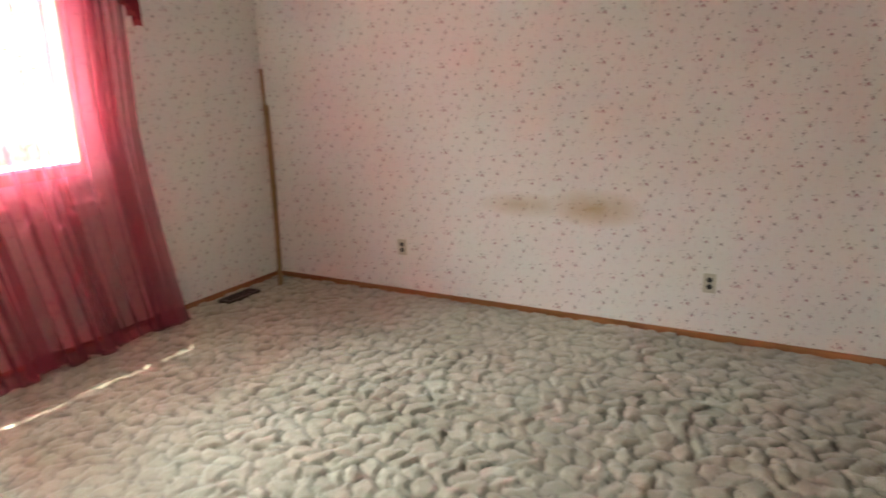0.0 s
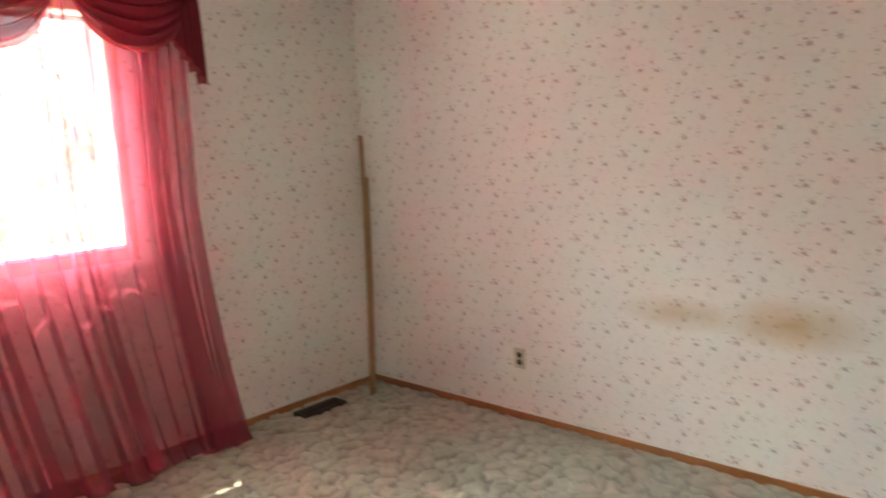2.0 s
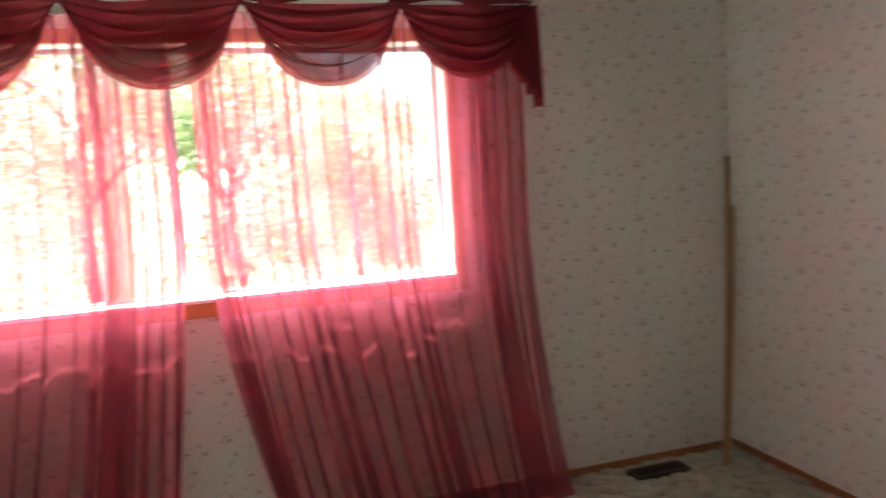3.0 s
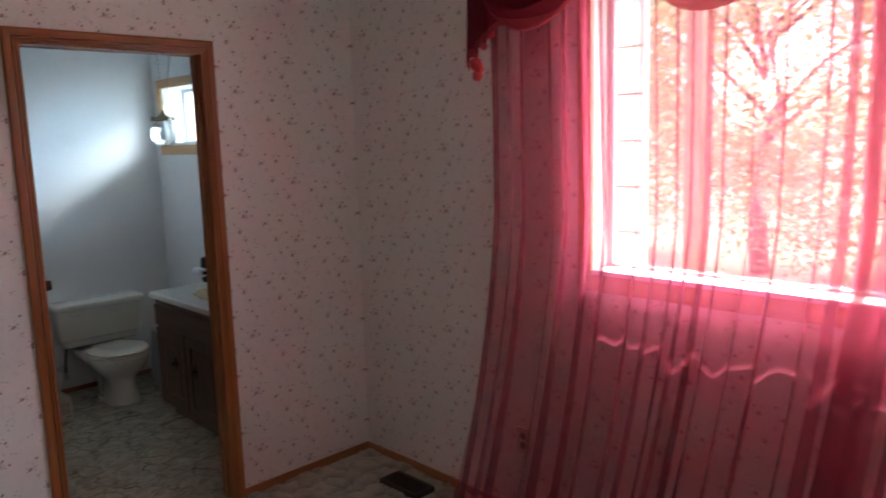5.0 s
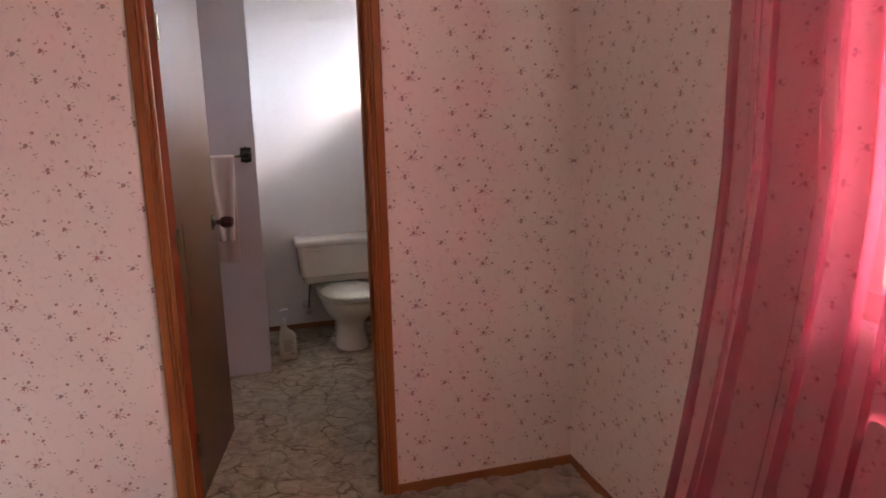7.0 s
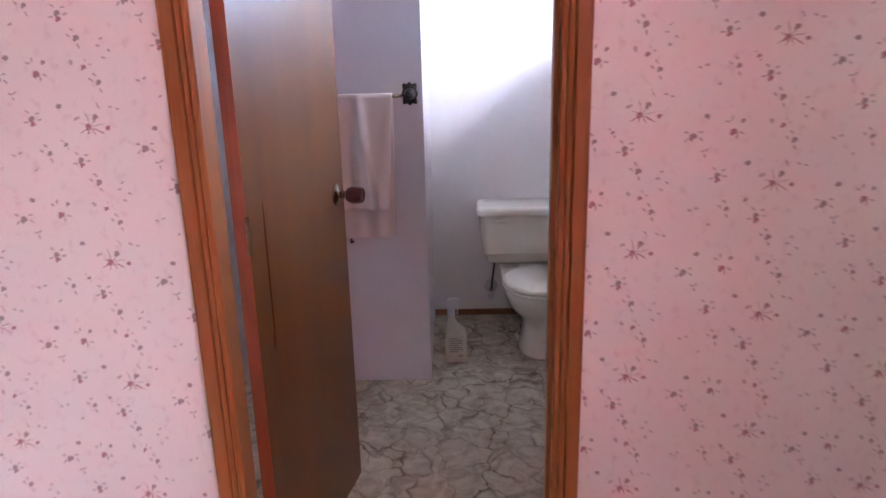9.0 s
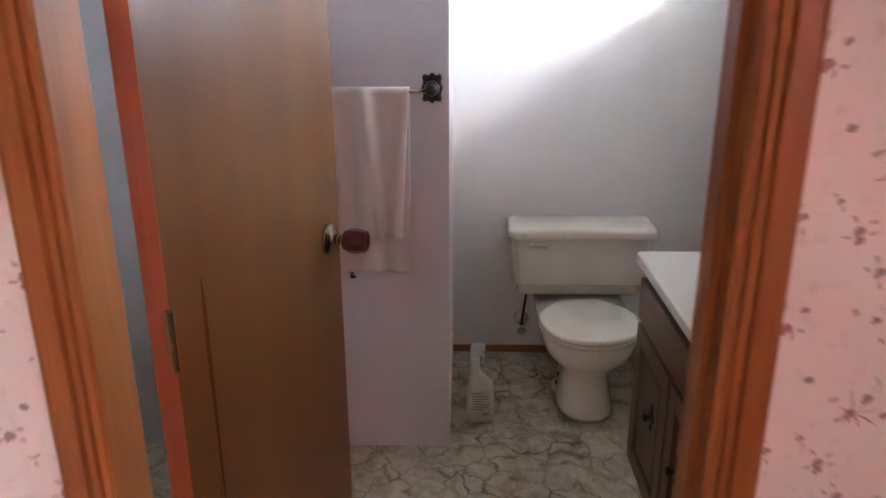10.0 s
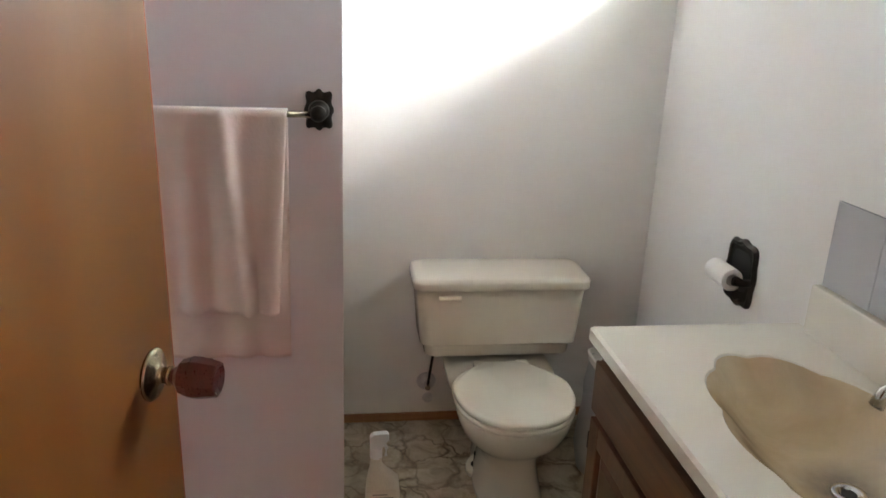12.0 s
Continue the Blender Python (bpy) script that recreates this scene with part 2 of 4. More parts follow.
M_PAPER = wallpaper()
M_CARPET = carpet()
M_CASING_V = wood("casing_wood", (0.25, 0.078, 0.020), (0.40, 0.135, 0.036), 2, 0.36)
M_CASING_H = wood("casing_wood_across", (0.25, 0.078, 0.020), (0.40, 0.135, 0.036), 1, 0.36)
M_BASE_X = wood("base_wood_x", (0.24, 0.085, 0.026), (0.42, 0.18, 0.06), 0, 0.42)
M_BASE_Y = wood("base_wood_y", (0.24, 0.085, 0.026), (0.42, 0.18, 0.06), 1, 0.42)
M_DOOR = veneer()
M_DOOR_EDGE = wood("door_edge_wood", (0.26, 0.045, 0.014), (0.42, 0.085, 0.026), 2, 0.4)
M_TRIM = wood("window_trim_wood", (0.42, 0.20, 0.07), (0.62, 0.34, 0.13), 0, 0.4)
M_STICK = wood("pole_wood", (0.22, 0.12, 0.05), (0.45, 0.27, 0.12), 2, 0.5)
M_VANITY = wood("vanity_wood", (0.085, 0.038, 0.018), (0.19, 0.092, 0.046), 2, 0.4)
M_VANITY_X = wood("vanity_wood_across", (0.085, 0.038, 0.018), (0.19, 0.092, 0.046), 0, 0.4)
M_WHITE = paint("bathroom_paint", (0.82, 0.805, 0.77), 0.55, 0.02)
# mauve tone for the stub wall, darker than M_WHITE on its neighbours
M_MAUVE = paint("stub_wall_mauve", (0.62, 0.545, 0.545), 0.55, 0.02)
M_CEIL = paint("ceiling_paint", (0.80, 0.79, 0.77), 0.8, 0.03, 0.5)
M_PORC = paint("almond_porcelain", (0.80, 0.755, 0.65), 0.12, 0.012, 0.0)
M_SEAT = paint("seat_plastic", (0.83, 0.785, 0.67), 0.22, 0.012, 0.0)
M_COUNTER = paint("cultured_marble", (0.80, 0.765, 0.68), 0.14, 0.02, 0.0)
M_IVORY = paint("ivory_plastic", (0.56, 0.51, 0.41), 0.35, 0.015, 0.0)
M_DARK = paint("dark_slot", (0.025, 0.022, 0.02), 0.5, 0.008, 0.0)
M_VENT = paint("brown_register_enamel", (0.045, 0.03, 0.022), 0.4, 0.012, 0.0)
M_BLACK = metal("blackened_iron", (0.05, 0.042, 0.036), 0.42)
M_BRASS = metal("antique_brass", (0.40, 0.33, 0.22), 0.22)
M_CHROME = metal("chrome", (0.85, 0.86, 0.88), 0.10)
M_ALU = metal("window_aluminium", (0.80, 0.80, 0.80), 0.35)
M_SASH = paint("anodised_sash", (0.42, 0.43, 0.44), 0.4, 0.03, 0.0)
M_PAPERROLL = paint("toilet_paper", (0.85, 0.85, 0.84), 0.9, 0.02, 0.4)
M_TOWEL = paint("pale_pink_terry", (0.62, 0.50, 0.44), 0.95, 0.03, 0.35)
M_TILE = paint("grey_glazed_tile", (0.52, 0.53, 0.55), 0.12, 0.04, 0.0)
M_SHEER = cloth("rose_sheer", (0.60, 0.105, 0.17), 0.50, 0.40, (1.0, 0.98, 0.98))
M_SWAG = cloth("wine_voile", (0.24, 0.026, 0.044), 0.06, 0.25, (1.0, 0.55, 0.55))
M_HEM = cloth("wine_voile_hem", (0.42, 0.07, 0.085), 0.16, 0.40, (1.0, 0.65, 0.65))
M_RED = paint("red_fabric_rose", (0.50, 0.02, 0.03), 0.8, 0.04, 0.5)
M_GLASS = glass("window_glass")
M_GLOBE = glass("ribbed_globe_glass", (0.95, 0.96, 0.95), 0.22)
M_BAG = cloth("bag_plastic", (0.80, 0.82, 0.83), 0.35, 0.45, (0.95, 0.96, 0.97))
M_BOTTLE = cloth("bottle_plastic", (0.84, 0.79, 0.68), 0.10, 0.4, (1.0, 0.95, 0.85))
M_LIQUID = paint("amber_cleaner", (0.55, 0.27, 0.10), 0.2, 0.02, 0.0)
M_LABEL = paint("pale_label", (0.68, 0.62, 0.52), 0.6, 0.02, 0.0)
M_INK = paint("label_ink", (0.20, 0.17, 0.15), 0.6, 0.02, 0.0)
M_SCREEN = cloth("white_fibreglass", (0.88, 0.88, 0.86), 0.05, 0.75, (1, 1, 1))
M_POST = wood("weathered_post_wood", (0.20, 0.12, 0.07), (0.40, 0.27, 0.16), 2, 0.7)
M_GRASS = paint("dry_grass", (0.22, 0.20, 0.12), 0.9, 0.06, 0.6)
M_BARK = paint("bark", (0.12, 0.085, 0.06), 0.9, 0.04, 0.8)


def leaf_mat():
    m, t, b = mat("yellow_green_leaves", 0.6)
    g = N(t, "NewGeometry")
    c = ramp(t, g.outputs["Random Per Island"], [(0.0, (0.24, 0.29, 0.13)), (0.5, (0.37, 0.38, 0.18)), (1.0, (0.48, 0.44, 0.23))])
    t.links.new(c, b.inputs["Base Color"])
    tr = N(t, "BsdfTranslucent")
    t.links.new(c, tr.inputs[0])
    mx = N(t, "MixShader", inputs={0: 0.6})
    t.links.new(b.outputs[0], mx.inputs[1])
    t.links.new(tr.outputs[0], mx.inputs[2])
    t.links.new(mx.outputs[0], t.nodes["Material Output"].inputs["Surface"])
    return m


M_LEAF = leaf_mat()


def vinyl():
    m, t, b = mat("marbled_floor", 0.62)
    v = coords(t)
    wob = N(t, "TexNoise", inputs={"Scale": 9.0, "Detail": 4.0})
    t.links.new(v, wob.inputs["Vector"])
    add = N(t, "VectorMath", op="MULTIPLY_ADD", inputs={1: (0.17, 0.17, 0.0)})
    t.links.new(wob.outputs["Color"], add.inputs[0])
    t.links.new(v, add.inputs[2])
    vo = N(t, "TexVoronoi", feature="DISTANCE_TO_EDGE", inputs={"Scale": 8.5})
    t.links.new(add.outputs[0], vo.inputs["Vector"])
    n = noise_tex(t, v, 12.0, 6, 0.65, 1.2)
    n2 = noise_tex(t, v, 3.0, 3)
    c = ramp(t, n, [(0.3, (0.23, 0.16, 0.095)), (0.5, (0.48, 0.40, 0.285)), (0.7, (0.66, 0.58, 0.45))])
    c = mix(t, math_(t, "MULTIPLY", n2, 0.5), c, (0.40, 0.34, 0.26))
    vein = math_(t, "MULTIPLY", math_(t, "SUBTRACT", 1.0, math_(t, "DIVIDE", vo.outputs["Distance"], 0.055), clamp=True), math_(t, "MULTIPLY", math_(t, "SUBTRACT", noise_tex(t, v, 7.0, 4), 0.28, clamp=True), 3.0), clamp=True)
    c = mix(t, vein, c, (0.13, 0.085, 0.05))
    t.links.new(c, b.inputs["Base Color"])
    bump(t, b, math_(t, "SUBTRACT", noise_tex(t, v, 180.0, 2), math_(t, "MULTIPLY", vein, 2.0)), 0.3, 0.004)
    return m


M_VINYL = vinyl()


def basin_mat():
    m, t, b = mat("tan_basin_marble", 0.16)
    v = coords(t)
    n = noise_tex(t, v, 6.0, 5, 0.6, 1.0)
    c = ramp(t, n, [(0.3, (0.56, 0.42, 0.26)), (0.7, (0.70, 0.56, 0.38))])
    d = N(t, "VectorMath", op="DISTANCE", inputs={1: (-0.875, -0.25, 0.665)})
    t.links.new(v, d.inputs[0])
    grime = math_(t, "MULTIPLY", math_(t, "SUBTRACT", 1.0, math_(t, "DIVIDE", d.outputs["Value"], 0.10), clamp=True), math_(t, "ADD", noise_tex(t, coords(t, (1, 1, 1)), 26.0, 5, 0.7), 0.55), clamp=True)
    c = mix(t, grime, c, (0.13, 0.125, 0.12))
    t.links.new(c, b.inputs["Base Color"])
    return m


M_BASIN = basin_mat()


# ---- builders ----
def add_box(bm, x0, x1, y0, y1, z0, z1, bevel=0.0):
    r = bmesh.ops.create_cube(bm, size=1.0)
    vs = r["verts"]
    for v in vs:
        v.co = Vector(((x0 + x1) / 2 + v.co.x * (x1 - x0), (y0 + y1) / 2 + v.co.y * (y1 - y0), (z0 + z1) / 2 + v.co.z * (z1 - z0)))
    if bevel > 0:
        es = list({e for v in vs for e in v.link_edges})
        bmesh.ops.bevel(bm, geom=es, offset=bevel, segments=2, affect="EDGES", profile=0.7)
    return bm


def box(x0, x1, y0, y1, z0, z1, bevel=0.0):
    return add_box(bmesh.new(), x0, x1, y0, y1, z0, z1, bevel)


def loft(rings, closed=True, caps=True):
    """Rings of points joined one after the other."""
    bm = bmesh.new()
    rows = [[bm.verts.new(p) for p in r] for r in rings]
    n = len(rows[0])
    for a, b in zip(rows, rows[1:]):
        for i in range(n if closed else n - 1):
            j = (i + 1) % n
            bm.faces.new((a[i], a[j], b[j], b[i]))
    if caps and closed:
        bm.faces.new(list(reversed(rows[0])))
        bm.faces.new(rows[-1])
    bmesh.ops.recalc_face_normals(bm, faces=bm.faces)
    return bm


def lathe(profile, segs=28, at=(0, 0, 0), axis="z"):
    """A turned shape: (radius, height) pairs about an axis."""
    rings = []
    for r, h in profile:
        ring = []
        for i in range(segs):
            a = 2 * math.pi * i / segs
            c, s = r * math.cos(a), r * math.sin(a)
            p = {"z": (c, s, h), "y": (c, h, s), "x": (h, c, s)}[axis]
            ring.append((at[0] + p[0], at[1] + p[1], at[2] + p[2]))
        rings.append(ring)
    return loft(rings)


def tube(points, radius, segs=10):
    pts = [Vector(p) for p in points]
    rings = []
    for i, p in enumerate(pts):
        d = (pts[min(i + 1, len(pts) - 1)] - pts[max(i - 1, 0)]).normalized()
        side = d.cross(Vector((0, 0, 1)))
        if side.length < 0.05:
            side = d.cross(Vector((1, 0, 0)))
        side.normalize()
        up = side.cross(d)
        r = radius[i] if isinstance(radius, (list, tuple)) else radius
        rings.append([p + r * (math.cos(a) * side + math.sin(a) * up) for a in (2 * math.pi * k / segs for k in range(segs))])
    return loft(rings)


def grid(nu, nv, f):
    bm = bmesh.new()
    vs = [[bm.verts.new(f(i / nu, j / nv)) for i in range(nu + 1)] for j in range(nv + 1)]
    for j in range(nv):
        for i in range(nu):
            bm.faces.new((vs[j][i], vs[j][i + 1], vs[j + 1][i + 1], vs[j + 1][i]))
    return bm


def finish(name, bm, material, smooth=False):
    me = bpy.data.meshes.new(name)
    bm.to_mesh(me)
    bm.free()
    me.materials.append(material)
    if smooth:
        me.shade_smooth()
    return new(name, me)


def part(name, bm, material, parent, label="", smooth=False):
    ob = finish(name, bm, material, smooth)
    ob.parent = parent
    if label:
        tagged(ob, label)
    return ob


def thing(name, label, category, group="", kind=""):
    return tagged(new(name), label, category, group, kind)


def structure(name, bm, material, label, category, smooth=False):
    return tagged(finish(name, bm, material, smooth), label, category, "", "structure")


def bulge(ob, depth, angle=0.6):
    """Softens the edges of a part."""
    mod = ob.modifiers.new("soft_edges", "BEVEL")
    mod.width, mod.segments, mod.limit_method, mod.angle_limit = depth, 2, "ANGLE", angle


# ---- the large structure ----
H = 2.56
EAST, SOUTH, FAR, NB = 5.57, -5.0, -2.267, -0.06
DY0, DY1, DTOP = -1.517, -0.816, 2.04
WX0, WX1, WZ0, WZ1 = 1.46, 3.96, 1.125, 2.25
BX0, BX1, BZ0, BZ1 = -2.10, -1.12, 1.665, 2.055
TW = 0.085

bm = bmesh.new()
add_box(bm, 0, WX0, 0, 0.15, 0, H)
add_box(bm, WX1, EAST, 0, 0.15, 0, H)
add_box(bm, WX0, WX1, 0, 0.15, 0, WZ0)
add_box(bm, WX0, WX1, 0, 0.15, WZ1, H)
structure("wall_north", bm, M_PAPER, "white wallpapered bedroom wall with rose sprigs round the window", "wall")
structure("wall_east", box(EAST, EAST + 0.15, SOUTH, 0.15, 0, H), M_PAPER, "white floral wallpapered wall with a faint yellow stain", "wall")
structure("wall_south", box(-TW, EAST + 0.15, SOUTH - 0.15, SOUTH, 0, H), M_PAPER, "plain floral wallpapered wall behind the walker", "wall")
bm = bmesh.new()
JO0, JO1 = DY0 - 0.02, DY1 + 0.02
add_box(bm, -0.04, 0, SOUTH, JO0, 0, H)
add_box(bm, -0.04, 0, JO1, 0, 0, H)
add_box(bm, -0.04, 0, JO0, JO1, DTOP + 0.02, H)
structure("wall_west", bm, M_PAPER, "floral wallpapered wall with the doorway to the bathroom", "wall")
bm = bmesh.new()
add_box(bm, -TW, -0.04, SOUTH, JO0, 0, H)
add_box(bm, -TW, -0.04, JO1, NB, 0, H)
add_box(bm, -TW, -0.04, JO0, JO1, DTOP + 0.02, H)
structure("wall_bathroom_east", bm, M_WHITE, "white painted bathroom side of the doorway wall", "wall")
bm = bmesh.new()
add_box(bm, FAR - 0.15, BX0, NB, 0.15, 0, H)
add_box(bm, BX1, -0.04, NB, 0.15, 0, H)
add_box(bm, BX0, BX1, NB, 0.15, 0, BZ0)
add_box(bm, BX0, BX1, NB, 0.15, BZ1, H)
structure("wall_bathroom_north", bm, M_WHITE, "white painted bathroom wall with a small high window", "wall")
structure("wall_bathroom_far", box(FAR - 0.15, FAR, -2.6, NB, 0, H), M_WHITE, "white painted wall behind the toilet", "wall")
structure("wall_stub", box(FAR, -1.505, -2.45, -1.147, 0, H), M_MAUVE, "pale mauve boxed-in wall that carries the towel bar", "wall")
structure("wall_bathroom_south", box(FAR, -TW, -2.6, -2.45, 0, H), M_WHITE, "plain white painted bathroom wall", "wall")
structure("ceiling", box(-0.06, EAST + 0.15, SOUTH - 0.15, 0.15, H, H + 0.1), M_CEIL, "white textured bedroom ceiling", "ceiling")
structure("ceiling_bathroom", box(FAR - 0.15, -0.06, -2.6, 0.15, H, H + 0.1), M_CEIL, "white bathroom ceiling", "ceiling")
structure("subfloor", box(FAR - 0.15, EAST + 0.15, SOUTH - 0.15, 0.15, -0.16, -0.03), M_POST, "wooden subfloor under the carpet", "floor")
structure("floor_bathroom", box(FAR, -TW + 0.06, -2.45, NB, -0.03, 0), M_VINYL, "marbled beige and brown bathroom floor covering with dark veins", "floor")
structure("roof_eave", box(FAR - 0.6, EAST + 0.6, 0.15, 0.630, 2.42, 2.56), M_POST, "overhanging roof eave above the windows", "roof")


def make_carpet():
    """Sculptured pile: rounded irregular tufts parted by narrow creases."""
    step, cell = 0.0135, 0.105
    x0, x1, y0, y1 = -TW + 0.06, EAST, SOUTH, 0.0
    nx, ny = int((x1 - x0) / step), int((y1 - y0) / step)
    X, Y = np.meshgrid(np.linspace(x0, x1, nx + 1), np.linspace(y0, y1, ny + 1))
    rng = np.random.RandomState(5)
    ph = rng.uniform(0, 6.28, 12)
    wx = X + 0.022 * np.sin(11 * Y + ph[0] + 2 * np.sin(3.1 * X)) + 0.012 * np.sin(37 * Y + 19 * X + ph[1]) + 0.008 * np.sin(71 * X - 53 * Y + ph[6])
    wy = Y + 0.022 * np.sin(12 * X + ph[2] + 2 * np.sin(2.7 * Y)) + 0.012 * np.sin(33 * X - 21 * Y + ph[3]) + 0.008 * np.sin(61 * Y + 47 * X + ph[7])
    U, V = wx / (cell * 1.12), wy / (cell * 0.9)
    iu, iv = np.floor(U).astype(int), np.floor(V).astype(int)
    jit = rng.uniform(0.08, 0.92, (256, 256, 2))
    hgt = rng.uniform(0.5, 1.0, (256, 256))
    f1, f2 = np.full(X.shape, 9.0), np.full(X.shape, 9.0)
    h1 = np.zeros(X.shape)
    for a in (-1, 0, 1):
        for c in (-1, 0, 1):
            p, q = (iu + a) % 256, (iv + c) % 256
            d = np.hypot(iu + a + jit[p, q, 0] - U, iv + c + jit[p, q, 1] - V)
            near = d < f1
            f2 = np.where(near, f1, np.minimum(f2, d))
            h1 = np.where(near, hgt[p, q], h1)
            f1 = np.where(near, d, f1)
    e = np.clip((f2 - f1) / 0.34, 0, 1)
    soft = 0.55 + 0.45 * np.sin(1.7 * X + 2.3 * np.sin(0.9 * Y) + ph[4]) * np.sin(1.3 * Y + ph[5])
    amp = 0.55 + 0.45 * soft
    Z = 0.033 * amp * (np.sqrt(e) * h1 - 0.80) + 0.002 * rng.uniform(-1, 1, X.shape)
    # how strongly shade is painted into the grooves where tufts meet
    crease_shade = np.clip(1.15 - e * 2.6, 0, 1) * np.clip(amp, 0.4, 1) * rng.uniform(0.6, 1.0, X.shape)
    verts = np.stack([X.ravel(), Y.ravel(), Z.ravel()], 1)
    idx = np.arange((nx + 1) * (ny + 1)).reshape(ny + 1, nx + 1)
    faces = np.stack([idx[:-1, :-1].ravel(), idx[:-1, 1:].ravel(), idx[1:, 1:].ravel(), idx[1:, :-1].ravel()], 1)
    me = bpy.data.meshes.new("carpet")
    me.from_pydata(verts.tolist(), [], faces.tolist())
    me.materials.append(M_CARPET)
    me.attributes.new("crease_shade", "FLOAT", "POINT").data.foreach_set("value", crease_shade.ravel().astype(np.float32))
    me.shade_smooth()
    return tagged(new("floor", me), "beige and grey sculptured pile carpet with worn tracks", "carpet", "", "structure")


make_carpet()


# ---- doorway ----
def casing_profile(k):
    """Width and depth of the moulding, from the inner edge out."""
    flat = [(0.0, 0.0), (0.0, 0.008), (0.006, 0.012), (0.017, 0.013), (0.021, 0.008), (0.026, 0.0135), (0.036, 0.015), (0.040, 0.010), (0.046, 0.017), (0.078, 0.019), (0.088, 0.017), (0.091, 0.010), (0.091, 0.0)]
    return [(w * 0.66, d) for w, d in flat]


def casing_side(y_in, sgn, x, face, z1):
    rows = []
    for z, slope in ((0.0, 0), (z1, 1)):
        rows.append([(x + face * d, y_in + sgn * w, z + slope * w) for w, d in casing_profile(0)])
    return loft(rows)


def casing_head(ya, yb, x, face, z):
    rows = [[(x + face * d, ya - w, z + w) for w, d in casing_profile(0)], [(x + face * d, yb + w, z + w) for w, d in casing_profile(0)]]
    return loft(rows)


frame_ob = thing("door_frame_1", "reddish brown stained wooden door frame with grooved casing", "door frame", "", "structure")
for x, face in ((0.0, 1), (-TW, -1)):
    if face > 0:
        part("casing", casing_side(DY0, -1, x, face, DTOP), M_CASING_V, frame_ob)
    part("casing", casing_side(DY1, 1, x, face, DTOP), M_CASING_V, frame_ob)
    part("head_casing", casing_head(DY0, DY1, x, face, DTOP), M_CASING_H, frame_ob)
part("jamb", box(-TW, 0.0, JO0, DY0 - 0.003, 0, DTOP + 0.018), M_CASING_V, frame_ob)
part("jamb", box(-TW, 0.0, DY1 + 0.003, JO1, 0, DTOP + 0.018), M_CASING_V, frame_ob)
part("head_jamb", box(-TW, 0.0, DY0, DY1, DTOP + 0.003, DTOP + 0.019), M_CASING_H, frame_ob)
part("stop", box(-0.060, -0.030, DY1 - 0.008, DY1 + 0.002, 0, DTOP), M_CASING_V, frame_ob)
part("strike_plate", box(-0.084, -0.062, DY1 - 0.001, DY1 + 0.003, 0.96, 1.02), M_BRASS, frame_ob, "small brass strike plate")

# the door, opened into the bathroom
DW, DT = 0.622, 0.035
door = thing("door_1", "honey brown veneer flush door standing open into the bathroom", "door", "", "structure")
part("leaf", box(0.0015, DW - 0.0015, -DT + 0.0015, -0.0, 0.012, 2.03, 0.002), M_DOOR, door)
part("hinge_edge", box(-0.0005, 0.0015, -DT, 0, 0.012, 2.03), M_DOOR_EDGE, door, "dark red stained edge")
part("free_edge", box(DW - 0.0015, DW + 0.0005, -DT, 0, 0.012, 2.03), M_DOOR_EDGE, door, "dark red stained edge")


M_KNOB = wood("dark_red_knob_wood", (0.045, 0.006, 0.005), (0.085, 0.012, 0.009), 0, 0.3, 2.0)


def lay(ob, m):
    ob.data.transform(m)


for y, turn in ((0.0, -90), (-DT, 90)):
    kz = 1.022
    k = part("door_knob", lathe([(0.0, 0.026), (0.010, 0.026), (0.012, 0.031), (0.022, 0.039), (0.0265, 0.052), (0.0265, 0.062), (0.0235, 0.080), (0.0225, 0.085), (0.0195, 0.086), (0.016, 0.081), (0.0, 0.078)], 10), M_KNOB, door, "dark red faceted wooden knob")
    lay(k, pose(DW - 0.062, y, kz, turn))
    r = part("rosette", lathe([(0.0, 0.0), (0.033, 0.0), (0.034, 0.003), (0.031, 0.0055), (0.027, 0.0055), (0.025, 0.0075), (0.015, 0.0085), (0.011, 0.012), (0.010, 0.018), (0.0125, 0.022), (0.0125, 0.025), (0.009, 0.028), (0.0, 0.028)], 32), M_BRASS, k, "antique brass rosette", True)
    lay(r, pose(DW - 0.062, y, kz, turn))
for z in (0.25, 1.05, 1.80):
    h = part("hinge", lathe([(0.006, -0.045), (0.006, 0.045)], 12, (-0.006, 0.004, z)), M_BRASS, door, "brass hinge")
door.matrix_world = pose(-0.165, -1.500, 0, 0, 0, 180 - 12.0)
door.scale = (1, -1, 1)

# ---- baseboards ----
BH = 0.031
for nm, x0, x1, y0, y1, m in (
    ("baseboard_north", 0.0, EAST, -0.011, 0.0, M_BASE_X),
    ("baseboard_east", EAST - 0.011, EAST, SOUTH, -0.011, M_BASE_Y),
    ("baseboard_west_a", 0.0, 0.011, DY1 + 0.061, -0.011, M_BASE_Y),
    ("baseboard_west_b", 0.0, 0.011, SOUTH, DY0 - 0.061, M_BASE_Y),
    ("baseboard_south", 0.011, EAST - 0.011, SOUTH, SOUTH + 0.011, M_BASE_X),
    ("baseboard_bathroom", FAR, FAR + 0.011, -1.147, NB, M_BASE_Y),
):
    structure(nm, box(x0, x1, y0, y1, -0.012, BH, 0.003), m, "thin brown stained wooden baseboard", "baseboard")


